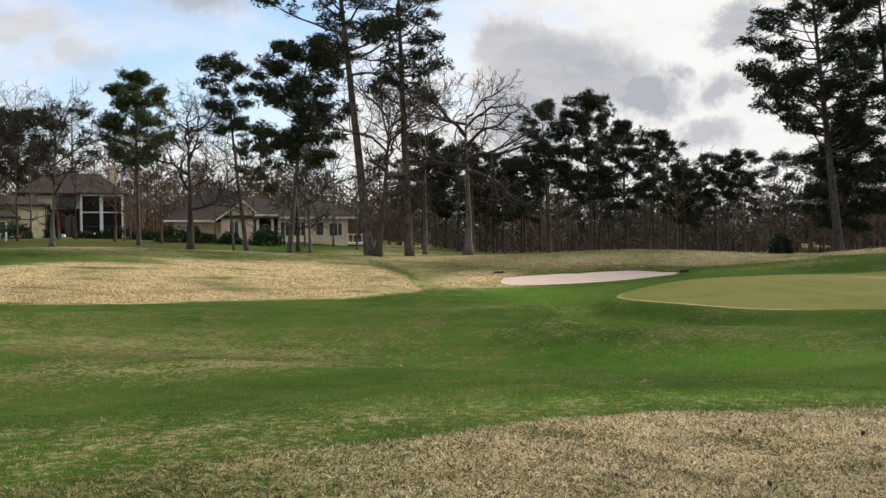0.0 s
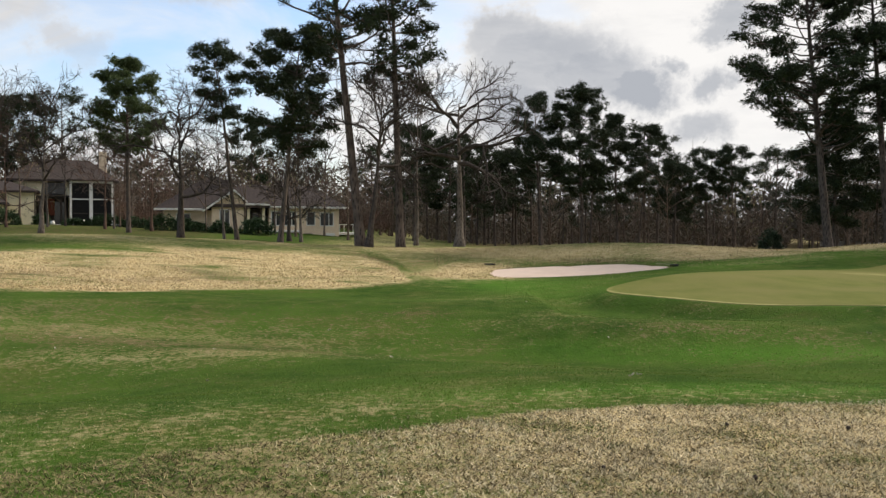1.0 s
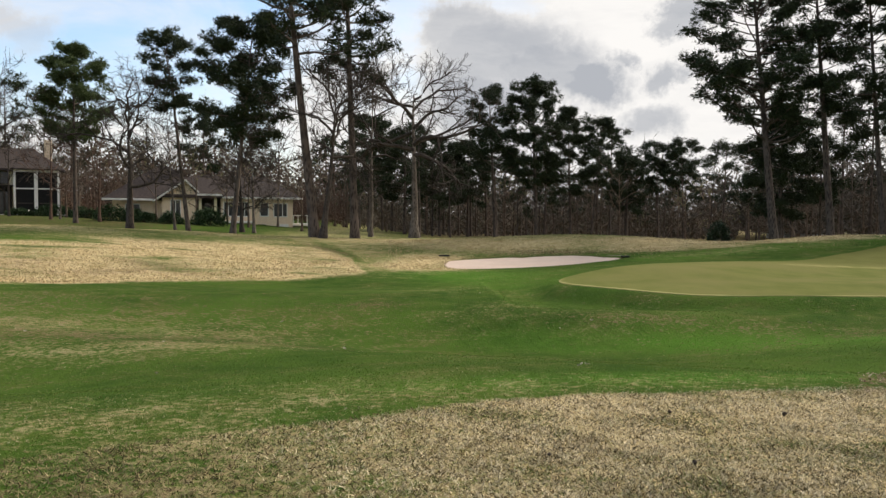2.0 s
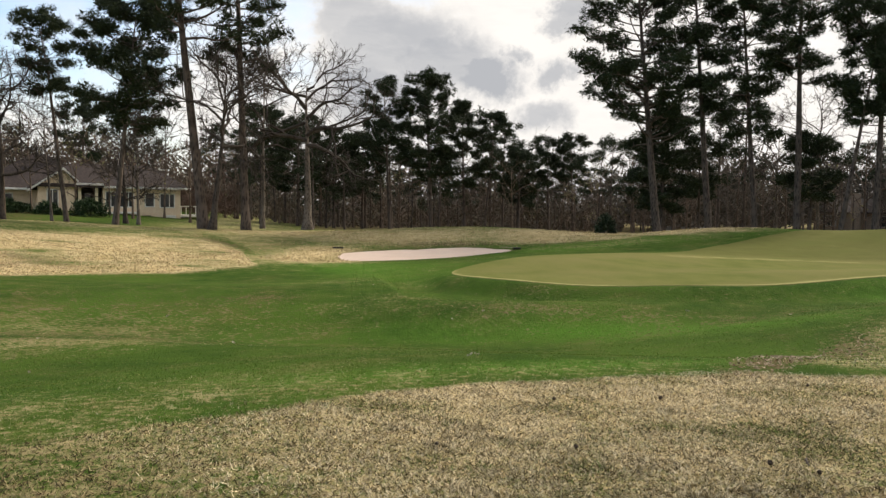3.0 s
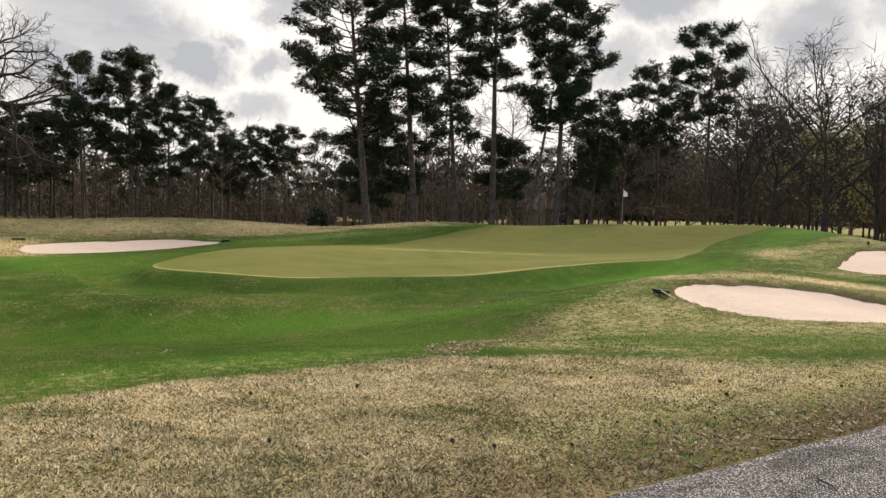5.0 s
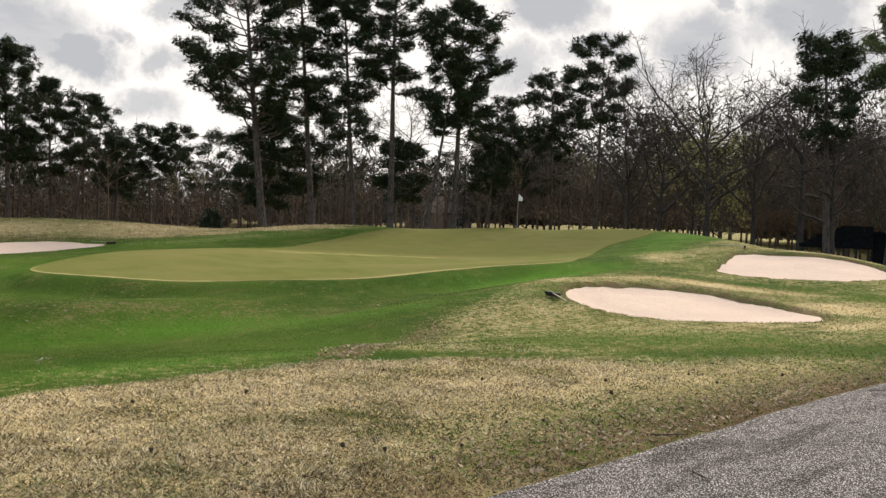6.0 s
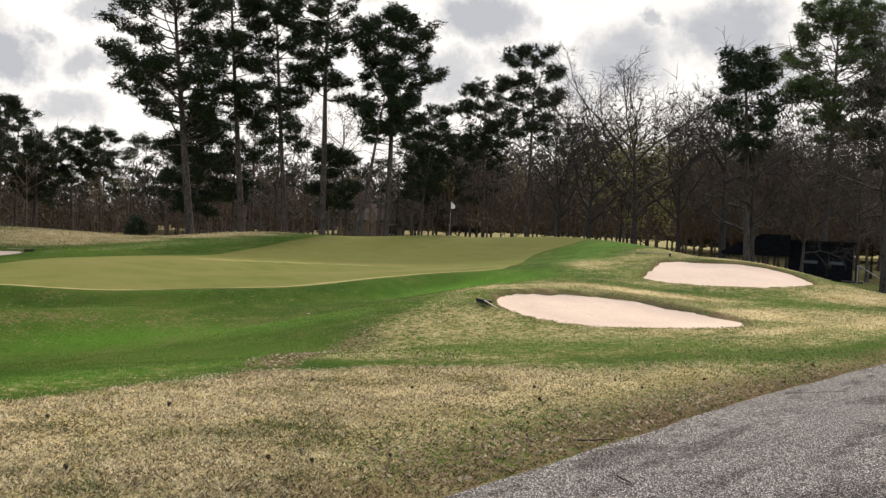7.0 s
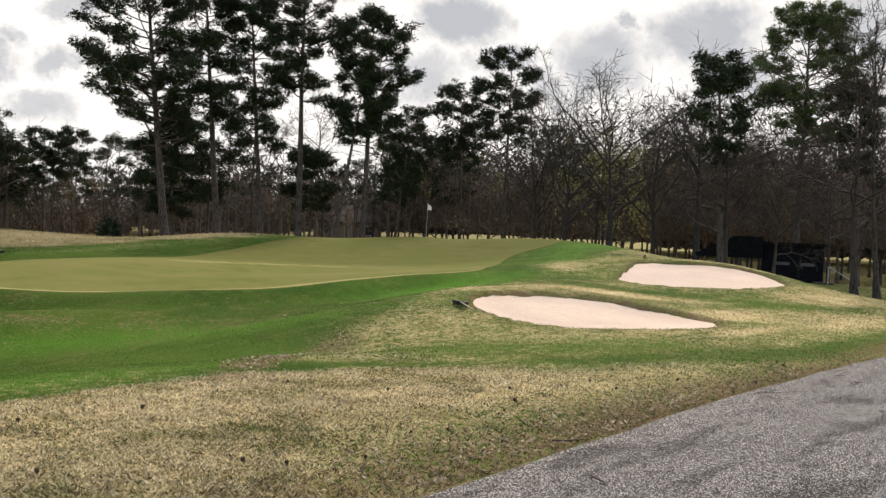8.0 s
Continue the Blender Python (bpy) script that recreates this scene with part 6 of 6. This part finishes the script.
sward("rough_grass", 110000, lambda x, y, u: (dryness(x, y) > 0.24 + 0.5 * u) & open_turf(x, y) & (y > np.interp(x, EDGE_X, EDGE_Y)), 0.045, 0.013, DRY_BLADES, 57, "dormant grass flecks round the bunkers", az=(20, 80), dist=(9, 32))


sward("rough_grass", 46000, lambda x, y, u: (y > 34) & open_turf(x, y) & (dryness(x, y) > 0.2 + 0.4 * u), 0.06, 0.022, HILL_BLADES, 63, "tufty dormant grass on the bunker mound", az=(0, 33), dist=(36, 47), lie=0.9)
sward("rough_grass", 15000, lambda x, y, u: (y > 34) & open_turf(x, y) & (litter_amount(x, y) + 0.12 > u), 0.10, 0.032, THATCH_BLADES, 64, "brown matted grass on the bunker mound", az=(0, 33), dist=(36, 47), lie=0.9)


def leaf_litter(n, seed):
    """Fallen leaves that gather along the edge of the mown turf, too many to count."""
    r = np.random.RandomState(seed)
    x, y = r.uniform(3.5, 15, 6 * n), r.uniform(3.3, 13, 6 * n)
    keep = litter_amount(x, y) * (np.hypot(x - 6, y - 8.3) < 6.5) > 0.22 + 0.7 * r.uniform(0, 1, 6 * n)
    x, y = x[keep][:n], y[keep][:n]
    n = len(x)
    a, s = r.uniform(0, 2 * math.pi, n), r.uniform(0.012, 0.026, n)
    u = np.column_stack([np.cos(a), np.sin(a), r.normal(0, 0.35, n)]) * s[:, None]
    v = np.column_stack([-np.sin(a), np.cos(a), r.normal(0, 0.35, n)]) * s[:, None] * 0.6
    c = np.column_stack([x, y, sheet_height(x, y) + r.uniform(0.012, 0.035, n)])
    lift = np.column_stack([0 * x, 0 * x, 0.35 * s])
    verts = np.stack([c - u + lift, c - v, c + u + lift, c + v], 1).reshape(-1, 3)
    tagged(new("leaf_litter", mesh_of("leaf_litter", verts, np.arange(4 * n).reshape(-1, 4), LITTER)), "scattered brown and tan fallen leaves on the turf", "leaves", kind="stuff")


LITTER = material("fallen leaves", needles((0.17, 0.11, 0.065), (0.52, 0.41, 0.28)), 0.85, specular=0.15)
leaf_litter(8000, 91)
